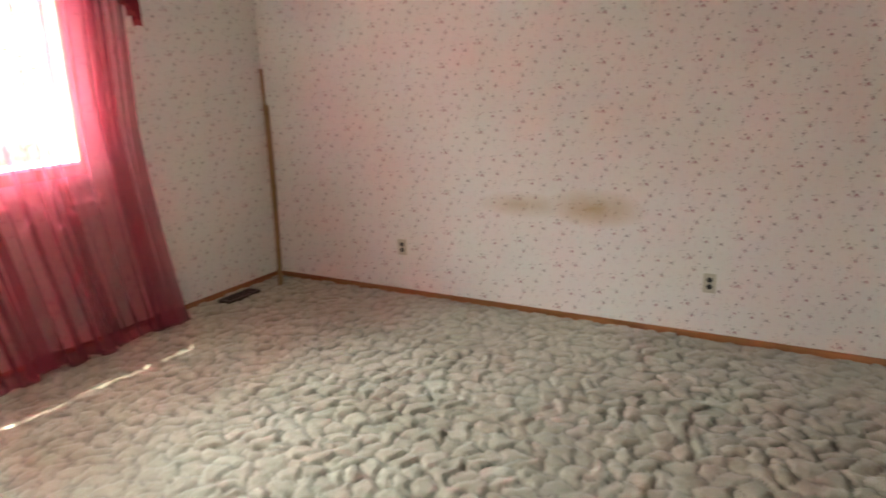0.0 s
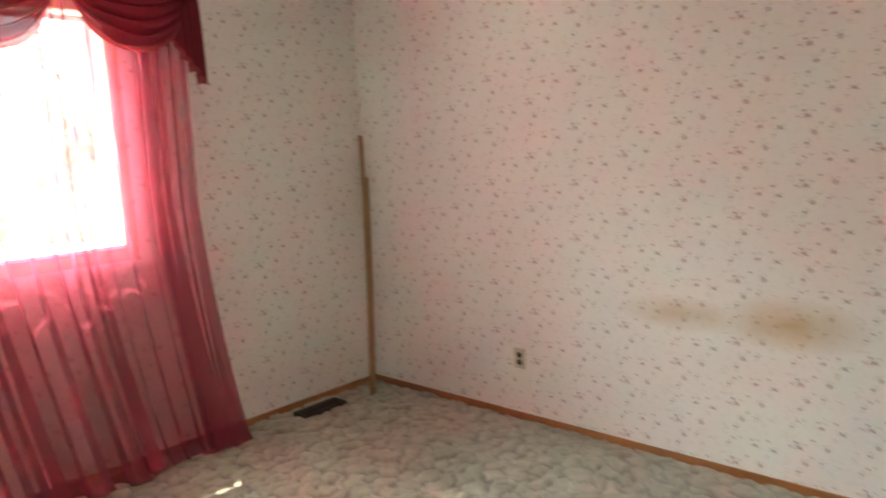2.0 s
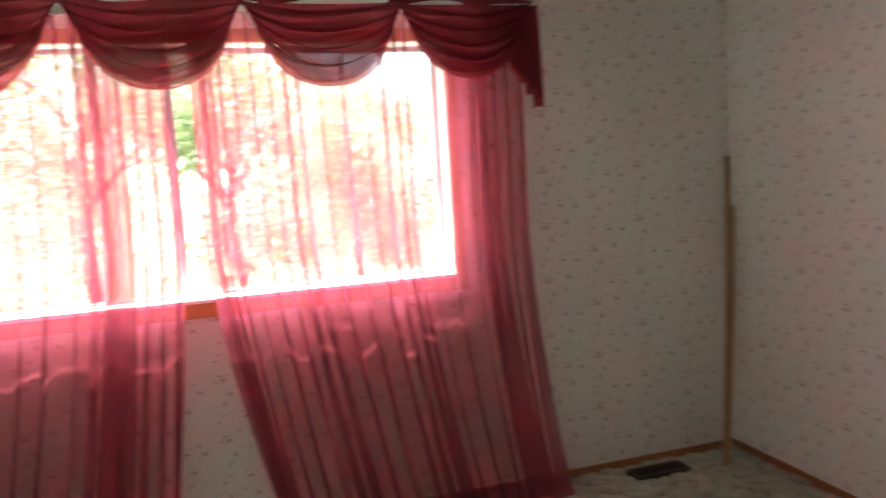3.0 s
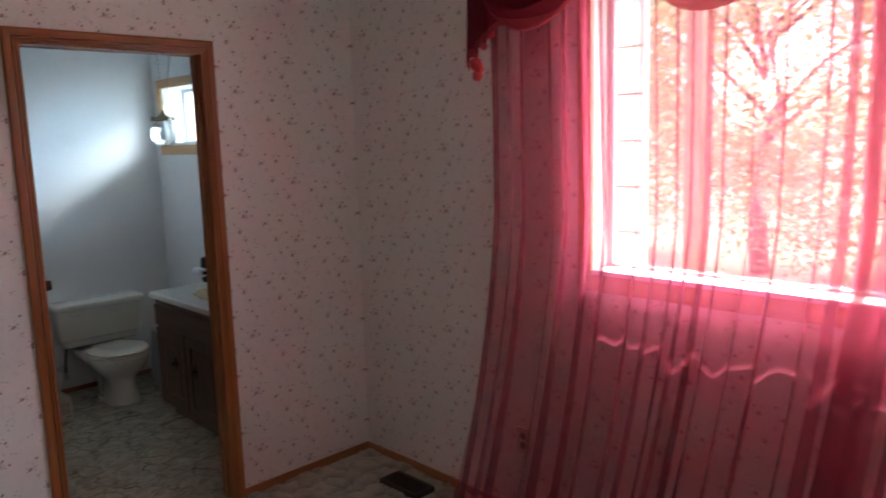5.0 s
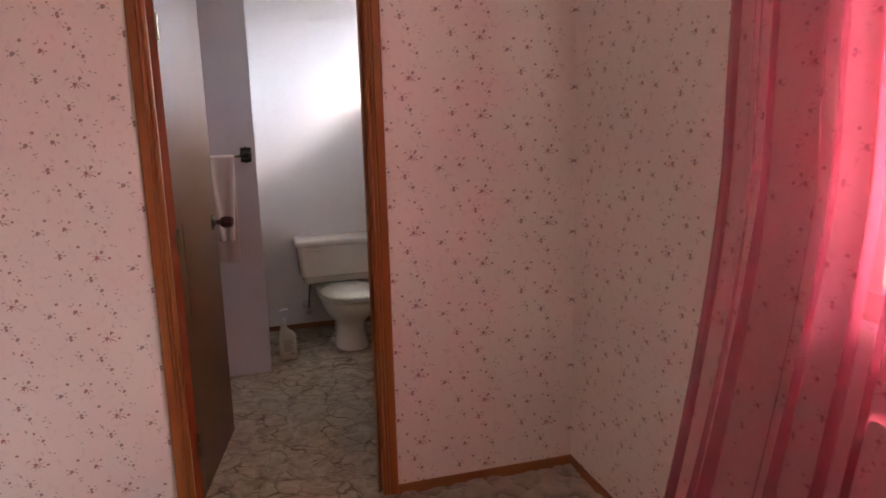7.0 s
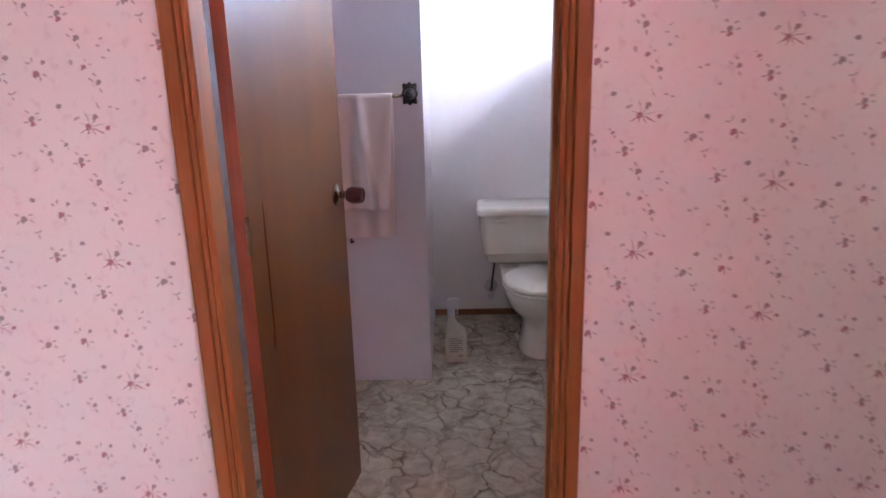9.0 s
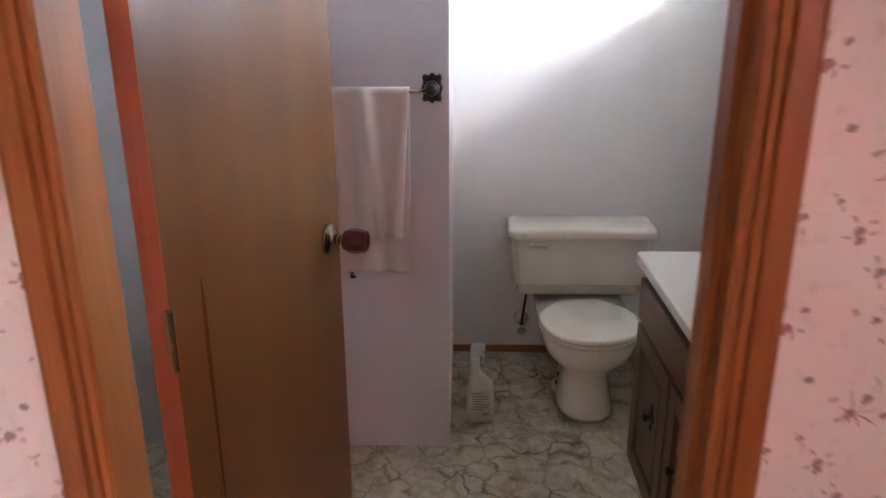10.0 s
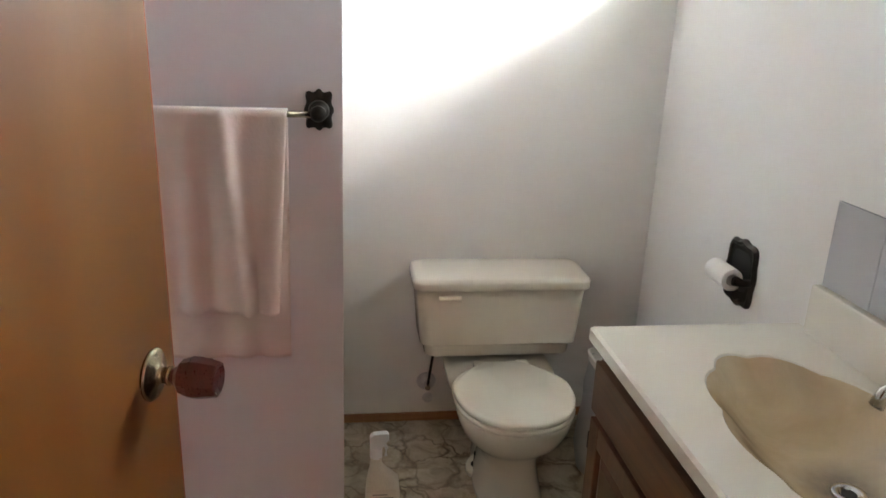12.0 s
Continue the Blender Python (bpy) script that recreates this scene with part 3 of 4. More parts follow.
# ---- bedroom window ----
def window_unit(name, x0, x1, z0, z1, yin, label, meet):
    w = thing(name, label, "window", "", "structure")
    c = 0.062
    part("trim", box(x0 - c, x1 + c, yin - 0.018, yin, z0 - c - 0.006, z0 - 0.002, 0.003), M_TRIM, w, "honey wood apron trim")
    part("trim", box(x0 - c, x1 + c, yin - 0.018, yin, z1 + 0.002, z1 + c, 0.003), M_TRIM, w, "honey wood head trim")
    part("trim", box(x0 - c, x0 - 0.002, yin - 0.017, yin, z0 - 0.002, z1 + 0.002, 0.003), M_TRIM, w)
    part("trim", box(x1 + 0.002, x1 + c, yin - 0.017, yin, z0 - 0.002, z1 + 0.002, 0.003), M_TRIM, w)
    part("window_sill", box(x0 + 0.002, x1 - 0.002, yin - 0.022, 0.09, z0 - 0.002, z0 + 0.016, 0.003), M_WHITE, w, "white painted sill")
    for a, b, yy in ((x0 + 0.002, meet + 0.02, 0.10), (meet - 0.02, x1 - 0.002, 0.125)):
        fr = bmesh.new()
        t = 0.024
        add_box(fr, a, b, yy - 0.012, yy + 0.012, z0 + 0.004, z0 + 0.004 + t)
        add_box(fr, a, b, yy - 0.012, yy + 0.012, z1 - t, z1 - 0.002)
        add_box(fr, a, a + t, yy - 0.011, yy + 0.011, z0 + 0.004 + t, z1 - t)
        add_box(fr, b - t, b, yy - 0.011, yy + 0.011, z0 + 0.004 + t, z1 - t)
        sash = part("window_frame", fr, M_SASH, w, "grey aluminium sliding sash")
        p = part("pane", box(a + t - 0.004, b - t + 0.004, yy - 0.002, yy + 0.002, z0 + t, z1 - t + 0.004), M_GLASS, sash)
        p.visible_shadow = False
    return w


window_unit("window_1", WX0, WX1, WZ0, WZ1, 0.0, "wide sliding bedroom window with honey wood trim", 2.71)
window_unit("window_2", BX0, BX1, BZ0, BZ1, NB, "small high bathroom window with honey wood trim", -1.61)


# ---- curtains ----
def sheer(name, label, xo, xi, sgn, spread_out, spread_in, seed):
    """A floor-long pleated sheer. xo and xi: the outer and inner edge at the rod; it spreads towards the floor."""
    rnd = random.Random(seed)
    ph = [rnd.uniform(0, 6.28) for _ in range(8)]

    def f(u, v):
        z = 2.36 - v * 2.352
        low = max(0.0, (v - 0.42) / 0.58)
        a = xo + sgn * (-spread_out) * low ** 1.5
        b = xi - spread_in * low ** 1.25
        # cloth is gathered unevenly along the rod
        s = u + 0.028 * math.sin(9.0 * u + ph[0]) + 0.018 * math.sin(23 * u + ph[1])
        s = min(max(s, 0.0), 1.0)
        x = a + (b - a) * s
        k = 0.55 + 0.45 * v
        q = 74 * u + 2.6 * math.sin(5.3 * u + ph[2]) + 1.5 * math.sin(13 * u + ph[6]) + 0.8 * math.sin(2.6 * v + 6 * u + ph[5])
        deep = 0.62 + 0.38 * math.sin(11 * u + ph[7])
        fold = 0.040 * deep * math.sin(q) + 0.013 * math.sin(2.7 * q + ph[4] + 2.2 * v)
        fold += 0.030 * low * math.sin(17 * u + ph[5] + 2.0 * v)
        x += (0.013 + 0.017 * deep) * (0.8 + 0.6 * low) * math.sin(2 * q + 0.6) + 0.005 * math.sin(5.1 * q + ph[7] + 1.5 * v)
        y = -0.125 + fold * k - 0.055 * low
        if v > 0.985:
            y -= 0.02 * (v - 0.985) / 0.015
        return Vector((x, y, z + 0.012 * low * math.sin(21 * u + ph[1])))

    bm = grid(520, 60, f)
    c = thing(name, label, "curtain", "sheer curtains at the window")
    part("panel", bm, M_SHEER, c, "", True)
    # a turned hem down the inner edge and along the floor
    part("hem", grid(2, 60, lambda u, v: f(1 - u * 0.008, v) + Vector((0, -0.003, 0))), M_SHEER, c, "", True)
    part("bottom_hem", grid(520, 3, lambda u, v: f(u, 0.962 + 0.037 * v) + Vector((0, -0.003, 0))), M_SHEER, c, "", True)
    return c


sheer("sheer_curtain", "rose pink sheer curtain hanging to the floor, sunlit", 1.03, 2.735, 1, 0.24, 0.13, 3)
sheer("sheer_curtain", "rose pink sheer curtain swept aside to the floor", 4.34, 2.775, -1, 0.14, -0.24, 8)

rod = thing("curtain_rod", "white flat curtain rod behind the valance", "curtain rod")
part("bar", box(1.0, 4.37, -0.118, -0.108, 2.345, 2.375, 0.002), M_WHITE, rod)
for x in (1.02, 2.70, 4.35):
    part("bracket", box(x - 0.012, x + 0.012, -0.108, 0.0, 2.35, 2.37, 0.002), M_WHITE, rod)

ROD2 = -0.165
valance_rod = thing("valance_rod", "white curtain rod that carries the swags", "curtain rod")
part("bar", box(0.98, 4.39, ROD2 - 0.004, ROD2 + 0.004, 2.385, 2.415, 0.002), M_WHITE, valance_rod)
for x in (1.0, 4.37):
    part("bracket", box(x - 0.012, x + 0.012, ROD2 + 0.004, 0.0, 2.39, 2.41, 0.002), M_WHITE, valance_rod)


def swag(cx, half, bottom, seed):
    rnd = random.Random(seed)
    ph = [rnd.uniform(0, 6.28) for _ in range(6)]
    top = 2.405

    def f(u, v):
        s = 2 * u - 1
        a = abs(s)
        pinch = 1 - 0.27 * v * (1 - 0.25 * v)
        x = cx + s * half * pinch
        drop = (top - bottom) * (0.14 + 0.86 * (1 - a ** 2.1) ** 0.56)
        zz = top - drop * v
        body = (1 - a ** 2) ** 0.6
        n = 8.5
        fold = body * 0.048 * math.sin(v * n * 6.28 * 0.72 + 0.7 * math.sin(3 * s + ph[0]) + ph[1]) * (0.4 + 0.6 * v)
        fold += body * 0.008 * math.sin(v * 39 + 5 * s + ph[2])
        zz += body * 0.013 * math.sin(v * 33 + 4 * s * s + ph[3])
        if v > 0.86:
            fold *= (1 - v) / 0.14
        y = ROD2 - 0.010 - 0.055 * body * math.sin(min(1.0, v * 1.05) * 1.9) + fold
        return Vector((x, y, zz))

    s = thing("swag_valance", "wine red gathered swag of sheer cloth with a paler hem", "valance", "swags over the window")
    part("drape", grid(56, 76, lambda u, v: f(u, v * 0.875)), M_SWAG, s, "", True)
    part("hem", grid(56, 8, lambda u, v: f(u, 0.87 + 0.13 * v) + Vector((0, -0.002, 0))), M_HEM, s, "paler wine red hem", True)
    return s


for i, cx in enumerate((1.33, 2.01, 2.70, 3.39, 4.03)):
    swag(cx, 0.375 if i in (1, 2, 3) else 0.345, 2.035 if i == 4 else 2.015, 20 + i)


def jabot(x0, x1, z_out, z_in, seed, label):
    """The gathered tail at the end of the swags: it steps down towards the outside."""
    rnd = random.Random(seed)
    ph = rnd.uniform(0, 6.28)

    def f(u, v):
        low = z_in + (z_out - z_in) * u
        low += 0.018 * math.sin(u * 22 + ph)
        z = 2.41 - v * (2.41 - low)
        return Vector((x0 + (x1 - x0) * u + 0.008 * math.sin(u * 26 + v * 2), -0.155 + 0.028 * math.sin(u * 24 + ph) * (0.5 + 0.5 * v) - 0.02 * v, z))

    j = thing("jabot", label, "valance", "valance tails")
    part("drape", grid(40, 24, lambda u, v: f(u, v * 0.93)), M_SWAG, j, "", True)
    part("hem", grid(40, 3, lambda u, v: f(u, 0.925 + 0.075 * v) + Vector((0, -0.002, 0))), M_HEM, j, "paler wine red hem", True)
    return j


jabot(4.24, 4.385, 1.885, 2.10, 2, "wine red gathered valance tail ending in a point")
jabot(1.14, 0.985, 1.93, 2.06, 4, "short wine red gathered valance tail")
rose = thing("fabric_rose", "small bright red ribbon rose pinned under the valance", "decoration")
for dz, r, dx in ((0.0, 0.024, 0.0), (-0.042, 0.021, 0.006), (-0.018, 0.017, 0.016)):
    bm = bmesh.new()
    bmesh.ops.create_icosphere(bm, subdivisions=3, radius=r)
    for v in bm.verts:
        v.co *= 1 + 0.16 * math.sin(9 * math.atan2(v.co.x, v.co.z) + 60 * v.co.y)
        v.co += Vector((1.085 + dx, -0.235, 1.93 + dz))
    part("petals", bm, M_RED, rose, "", True)


# ---- small bedroom things ----
def outlet(name_label, m):
    o = thing("wall_outlet", name_label, "outlet", "wall outlets")
    part("plate", box(-0.036, 0.036, -0.006, 0, -0.058, 0.058, 0.002), M_IVORY, o)
    for z in (-0.021, 0.021):
        s = part("socket", lathe([(0.0, -0.0085), (0.0155, -0.0085), (0.017, -0.0055), (0.017, 0.0)], 20, (0, 0, z), "y"), M_DARK, o, "dark brown socket")
        for x in (-0.006, 0.006):
            part("slot", box(x - 0.001, x + 0.001, -0.0095, -0.0083, z - 0.004, z + 0.005), M_BLACK, s)
    part("screw", lathe([(0.0, -0.0075), (0.003, -0.007), (0.003, -0.004)], 10, (0, 0, 0), "y"), M_BRASS, o)
    o.matrix_world = m
    return o


outlet("ivory wall outlet with two dark sockets", pose(EAST, -1.225, 0.345, 0, 0, -90))
outlet("ivory wall outlet with two dark sockets", pose(EAST, -3.365, 0.338, 0, 0, -90))
outlet("ivory wall outlet behind the sheer curtain", pose(1.10, 0, 0.345))
cover = thing("blank_cover_plate", "paper covered blank plate beside the outlet", "outlet")
part("plate", box(EAST - 0.004, EAST, -3.470, -3.395, 0.28, 0.42, 0.001), M_PAPER, cover)


def register(x0, x1, y0, y1):
    v = thing("floor_register", "dark brown metal floor register set in the carpet", "floor vent", "floor registers")
    t = 0.014
    fr = bmesh.new()
    add_box(fr, x0, x1, y0, y0 + t, -0.02, 0.006)
    add_box(fr, x0, x1, y1 - t, y1, -0.02, 0.006)
    add_box(fr, x0, x0 + t, y0 + t, y1 - t, -0.02, 0.0055)
    add_box(fr, x1 - t, x1, y0 + t, y1 - t, -0.02, 0.0055)
    part("frame", fr, M_VENT, v)
    part("well", box(x0 + t, x1 - t, y0 + t, y1 - t, -0.024, -0.008), M_DARK, v)
    n = int((x1 - x0 - 2 * t) / 0.014)
    for i in range(n):
        x = x0 + t + (i + 0.5) * (x1 - x0 - 2 * t) / n
        part("slat", box(x - 0.0022, x + 0.0022, y0 + t, y1 - t, -0.008, 0.003), M_VENT, v)
    v.location.z = 0.011
    return v


register(4.815, 5.13, -0.215, -0.098)
register(0.375, 0.635, -0.232, -0.108)


def pole(p, q, w, label):
    o = thing("wooden_strip", label, "wood strip", "strips leaning in the corner")
    a, b = Vector(p), Vector(q)
    rings = []
    for i in range(9):
        k = i / 8
        c = a.lerp(b, k)
        c.x += 0.012 * math.sin(k * 3.1)
        rings.append([c + Vector((dx * w, dy * w, 0)) for dx, dy in ((-0.5, -0.35), (0.5, -0.5), (0.55, 0.3), (0.1, 0.5), (-0.5, 0.4))])
    part("strip", loft(rings), M_STICK, o)


pole((5.33, -0.225, -0.004), (5.548, -0.022, 1.63), 0.019, "long weathered wooden strip leaning in the room corner")
pole((5.36, -0.215, -0.004), (5.555, -0.050, 1.36), 0.015, "shorter wooden strip leaning in the room corner")


# ---- toilet ----
def oval(cx, cy, z, front, back, half, n=40, p=2.0):
    """An egg outline: the front points to +x."""
    pts = []
    for i in range(n):
        a = 2 * math.pi * i / n
        c, s = math.cos(a), math.sin(a)
        rx = front if c > 0 else back
        q = 2.0 / p
        pts.append((cx + rx * abs(c) ** q * (1 if c > 0 else -1), cy + half * abs(s) ** q * (1 if s > 0 else -1), z))
    return pts


TY = -0.625
toilet = thing("toilet", "almond porcelain toilet with closed lid against the wall", "toilet")


def rrect(x0, x1, y0, y1, z, r, n=6):
    pts = []
    for cx, cy, a0 in ((x1 - r, y1 - r, 0), (x0 + r, y1 - r, 90), (x0 + r, y0 + r, 180), (x1 - r, y0 + r, 270)):
        for i in range(n + 1):
            a = radians(a0 + 90 * i / n)
            pts.append((cx + r * math.cos(a), cy + r * math.sin(a), z))
    return pts


TB, TF = FAR + 0.012, -2.055
tank = part("tank", loft([rrect(TB, TF - 0.035, TY - 0.235, TY + 0.235, 0.355, 0.03), rrect(TB, TF - 0.022, TY - 0.250, TY + 0.250, 0.365, 0.035), rrect(TB, TF - 0.018, TY - 0.253, TY + 0.253, 0.405, 0.035), rrect(TB, TF - 0.004, TY - 0.268, TY + 0.268, 0.412, 0.035), rrect(TB, TF, TY - 0.285, TY + 0.285, 0.615, 0.035)]), M_PORC, toilet, "", True)
bulge(tank, 0.004)
lid_t = part("tank_lid", loft([rrect(TB - 0.004, TF + 0.012, TY - 0.292, TY + 0.292, 0.616, 0.035), rrect(TB - 0.006, TF + 0.016, TY - 0.298, TY + 0.298, 0.622, 0.038), rrect(TB - 0.006, TF + 0.016, TY - 0.298, TY + 0.298, 0.646, 0.038), rrect(TB - 0.002, TF + 0.008, TY - 0.290, TY + 0.290, 0.658, 0.036), rrect(TB + 0.01, TF - 0.012, TY - 0.270, TY + 0.270, 0.662, 0.03)]), M_PORC, toilet, "", True)
bulge(lid_t, 0.003)
lev = part("flush_lever", loft([[(TF + d, TY - 0.215 + y, 0.592 + z) for d, z in ((0.004, -0.012 * h), (0.018, -0.012 * h), (0.022, 0.0), (0.018, 0.012 * h), (0.004, 0.012 * h))] for y, h in ((0.0, 0.45), (0.03, 0.7), (0.06, 1.0), (0.072, 1.0))]), M_SEAT, toilet, "almond flush lever")
rings = []
for z, cx, fr, bk, hf in ((0.0, -1.86, 0.165, 0.20, 0.108), (0.012, -1.86, 0.163, 0.20, 0.106), (0.05, -1.865, 0.150, 0.20, 0.098), (0.13, -1.87, 0.128, 0.20, 0.086), (0.175, -1.87, 0.128, 0.20, 0.092), (0.215, -1.865, 0.155, 0.20, 0.128), (0.255, -1.86, 0.190, 0.20, 0.158), (0.30, -1.855, 0.207, 0.21, 0.174), (0.335, -1.855, 0.212, 0.21, 0.180), (0.345, -1.855, 0.208, 0.205, 0.176)):
    rings.append(oval(cx, TY, z, fr, bk, hf, 44, 2.3))
part("bowl", loft(rings), M_PORC, toilet, "", True)
part("bowl_shelf", loft([rrect(-2.20, -1.98, TY - 0.15, TY + 0.15, 0.26, 0.05), rrect(-2.22, -1.98, TY - 0.175, TY + 0.175, 0.30, 0.05), rrect(-2.22, -1.98, TY - 0.18, TY + 0.18, 0.348, 0.05)]), M_PORC, toilet, "", True)
part("trapway", loft([oval(-2.02, TY, z, 0.14, 0.14, h, 30) for z, h in ((0.0, 0.085), (0.05, 0.075), (0.14, 0.07), (0.27, 0.10))]), M_PORC, toilet, "", True)
seat = part("seat", loft([oval(-1.862, TY, z, f, 0.20, h, 44, 2.25) for z, f, h in ((0.347, 0.212, 0.183), (0.351, 0.222, 0.188), (0.360, 0.222, 0.188), (0.363, 0.216, 0.184))]), M_SEAT, toilet, "", True)


def lid_ring(z, k):
    pts = []
    for x, y, zz in oval(-1.862, TY, z, 0.222 * k, 0.195, 0.187 * k, 60, 2.2):
        if x < -1.90:
            t_ = min(1.0, (-1.90 - x) / 0.155)
            y = TY + (y - TY) * (1 - 0.34 * t_)
            x = max(x, -2.035)
        pts.append((x, y, z))
    return pts


part("lid", loft([lid_ring(0.368, 0.985), lid_ring(0.371, 1.0), lid_ring(0.381, 1.0), lid_ring(0.387, 0.975), lid_ring(0.389, 0.90)]), M_SEAT, toilet, "almond closed lid", True)
for s in (-1, 1):
    part("seat_hinge", box(-2.062, -2.03, TY + s * 0.075 - 0.018, TY + s * 0.075 + 0.018, 0.346, 0.382, 0.006), M_SEAT, toilet)
bolt = part("bolt", lathe([(0.016, 0.004), (0.016, 0.010), (0.006, 0.012), (0.005, 0.045), (0.008, 0.047), (0.008, 0.054), (0.0, 0.056)], 14, (-1.925, -0.712, 0.022)), M_BLACK, toilet, "rusty exposed floor bolt")
part("bolt_base", loft([oval(-1.93, -0.695, z, 0.055, 0.06, h, 24) for z, h in ((0.0, 0.05), (0.02, 0.048), (0.027, 0.04))]), M_PORC, toilet, "", True)

for ch in toilet.children:
    if ch.name.split(".")[0] in ("bowl", "seat", "lid", "seat_hinge", "bowl_shelf"):
        ch.location.x, ch.scale.z = 0.020, 0.95
toilet.scale.z = 0.972

valve = thing("water_valve", "dull metal stop valve and supply tube below the tank", "valve")
part("escutcheon", lathe([(0.0, 0.022), (0.018, 0.020), (0.034, 0.006), (0.036, 0.0)], 26, (FAR, -0.845, 0.16), "x"), M_ALU, valve, "dull round wall flange", True)
part("body", tube([(FAR, -0.845, 0.16), (FAR + 0.055, -0.845, 0.16)], 0.011), M_CHROME, valve)
part("handle", lathe([(0.0, 0.05), (0.016, 0.052), (0.020, 0.06), (0.016, 0.07), (0.0, 0.072)], 14, (FAR, -0.845, 0.125), "x"), M_ALU, valve)
part("supply_tube", tube([(FAR + 0.05, -0.845, 0.165), (FAR + 0.055, -0.84, 0.22), (FAR + 0.058, -0.83, 0.30), (FAR + 0.06, -0.825, 0.37)], 0.005), M_BLACK, valve, "dark supply tube")


# ---- vanity ----
VX0, VX1, VF, CT = -1.335, -0.110, -0.550, 0.785
vanity = thing("bathroom_vanity", "dark brown stained wooden vanity cabinet with raised panel doors", "vanity")
bm = bmesh.new()
add_box(bm, VX0, VX1, VF, NB - 0.003, 0.085, 0.62)
add_box(bm, VX0, VX1, VF, VF + 0.018, 0.62, CT - 0.035)
add_box(bm, VX0, VX0 + 0.018, VF + 0.018, NB - 0.003, 0.62, CT - 0.035)
add_box(bm, VX1 - 0.018, VX1, VF + 0.018, NB - 0.003, 0.62, CT - 0.035)
add_box(bm, VX0 + 0.01, VX1, VF + 0.06, NB - 0.003, 0.0, 0.085)
part("body", bm, M_VANITY, vanity)
part("top_rail", box(VX0 + 0.002, VX1, VF - 0.006, VF - 0.0005, 0.722, 0.748, 0.002), M_VANITY_X, vanity)
df = part("drawer_front", box(VX0 + 0.018, VX1 - 0.02, VF - 0.022, VF - 0.001, 0.590, 0.716, 0.006), M_VANITY_X, vanity)


def cabinet_door(x0, x1, z0, z1, hx):
    t = 0.055
    fr = bmesh.new()
    y0, y1 = VF - 0.021, VF - 0.001
    add_box(fr, x0, x0 + t, y0, y1, z0, z1, 0.004)
    add_box(fr, x1 - t, x1, y0, y1, z0, z1, 0.004)
    add_box(fr, x0 + t - 0.002, x1 - t + 0.002, y0 + 0.001, y1, z0, z0 + t, 0.004)
    add_box(fr, x0 + t - 0.002, x1 - t + 0.002, y0 + 0.001, y1, z1 - t, z1, 0.004)
    d = part("door", fr, M_VANITY, vanity)
    a, b, c, e = x0 + t, x1 - t, z0 + t, z1 - t
    part("panel", loft([[(a, y0 + 0.014, c), (b, y0 + 0.014, c), (b, y0 + 0.014, e), (a, y0 + 0.014, e)], [(a + 0.03, y0 + 0.004, c + 0.03), (b - 0.03, y0 + 0.004, c + 0.03), (b - 0.03, y0 + 0.004, e - 0.03), (a + 0.03, y0 + 0.004, e - 0.03)]]), M_VANITY, d)
    hz = (z0 + z1) / 2 + 0.05
    ring = []
    for i in range(28):
        an = 2 * math.pi * i / 28
        r = 0.030 * (1 + 0.28 * math.cos(4 * an))
        ring.append((hx + 0.62 * r * math.sin(an), hz + 1.1 * r * math.cos(an)))
    hbm = loft([[(x, y0 - 0.0005, z) for x, z in ring], [(x, y0 - 0.004, z) for x, z in ring], [(hx + (x - hx) * 0.8, y0 - 0.006, hz + (z - hz) * 0.8) for x, z in ring]])
    h = part("handle", hbm, M_BLACK, d, "blackened ornate pull")
    part("pull_knob", lathe([(0.0, y0 - 0.026), (0.010, y0 - 0.025), (0.013, y0 - 0.019), (0.006, y0 - 0.012), (0.006, y0 - 0.004)], 16, (hx, 0, hz), "y"), M_BLACK, d, "blackened round knob", True)
    for z in (z0 + 0.05, z1 - 0.07):
        part("hinge", box(x0 - 0.012, x0 - 0.001, y0 + 0.002, y0 + 0.010, z - 0.022, z + 0.022, 0.002), M_BLACK, d, "black iron hinge")


cabinet_door(VX0 + 0.022, -0.955, 0.105, 0.572, -1.07)
cabinet_door(-0.935, -0.545, 0.105, 0.572, -0.82)
cabinet_door(-0.525, VX1 - 0.02, 0.105, 0.572, -0.41)

# the counter with its scalloped basin in one piece
SC, SA, SB = (-0.845, -0.300), 0.330, 0.192


def shell(k, n=96):
    pts = []
    for i in range(n):
        a = 2 * math.pi * i / n
        r = 1 + 0.07 * k ** 5 * abs(math.sin(5.0 * a + 0.4)) ** 0.8 * (1 if math.cos(a) < 0.35 else 0.5)
        pts.append((SC[0] + SA * k * r * math.cos(a), SC[1] + SB * k * r * math.sin(a) * (0.85 if math.sin(a) < 0 else 1.0)))
    return pts


def edge_ring(x0, x1, y0, y1, n=96):
    pts = []
    for i in range(n):
        a = 2 * math.pi * i / n
        c, s = math.cos(a), math.sin(a)
        hx = (x1 - SC[0]) if c > 0 else (SC[0] - x0)
        hy = (y1 - SC[1]) if s > 0 else (SC[1] - y0)
        k = min(hx / abs(c) if abs(c) > 1e-6 else 9e9, hy / abs(s) if abs(s) > 1e-6 else 9e9)
        pts.append((SC[0] + k * c, SC[1] + k * s))
    for cx, cy in ((x0, y0), (x1, y0), (x1, y1), (x0, y1)):
        j = min(range(n), key=lambda q: math.dist(pts[q], (cx, cy)))
        pts[j] = (cx, cy)
    return pts


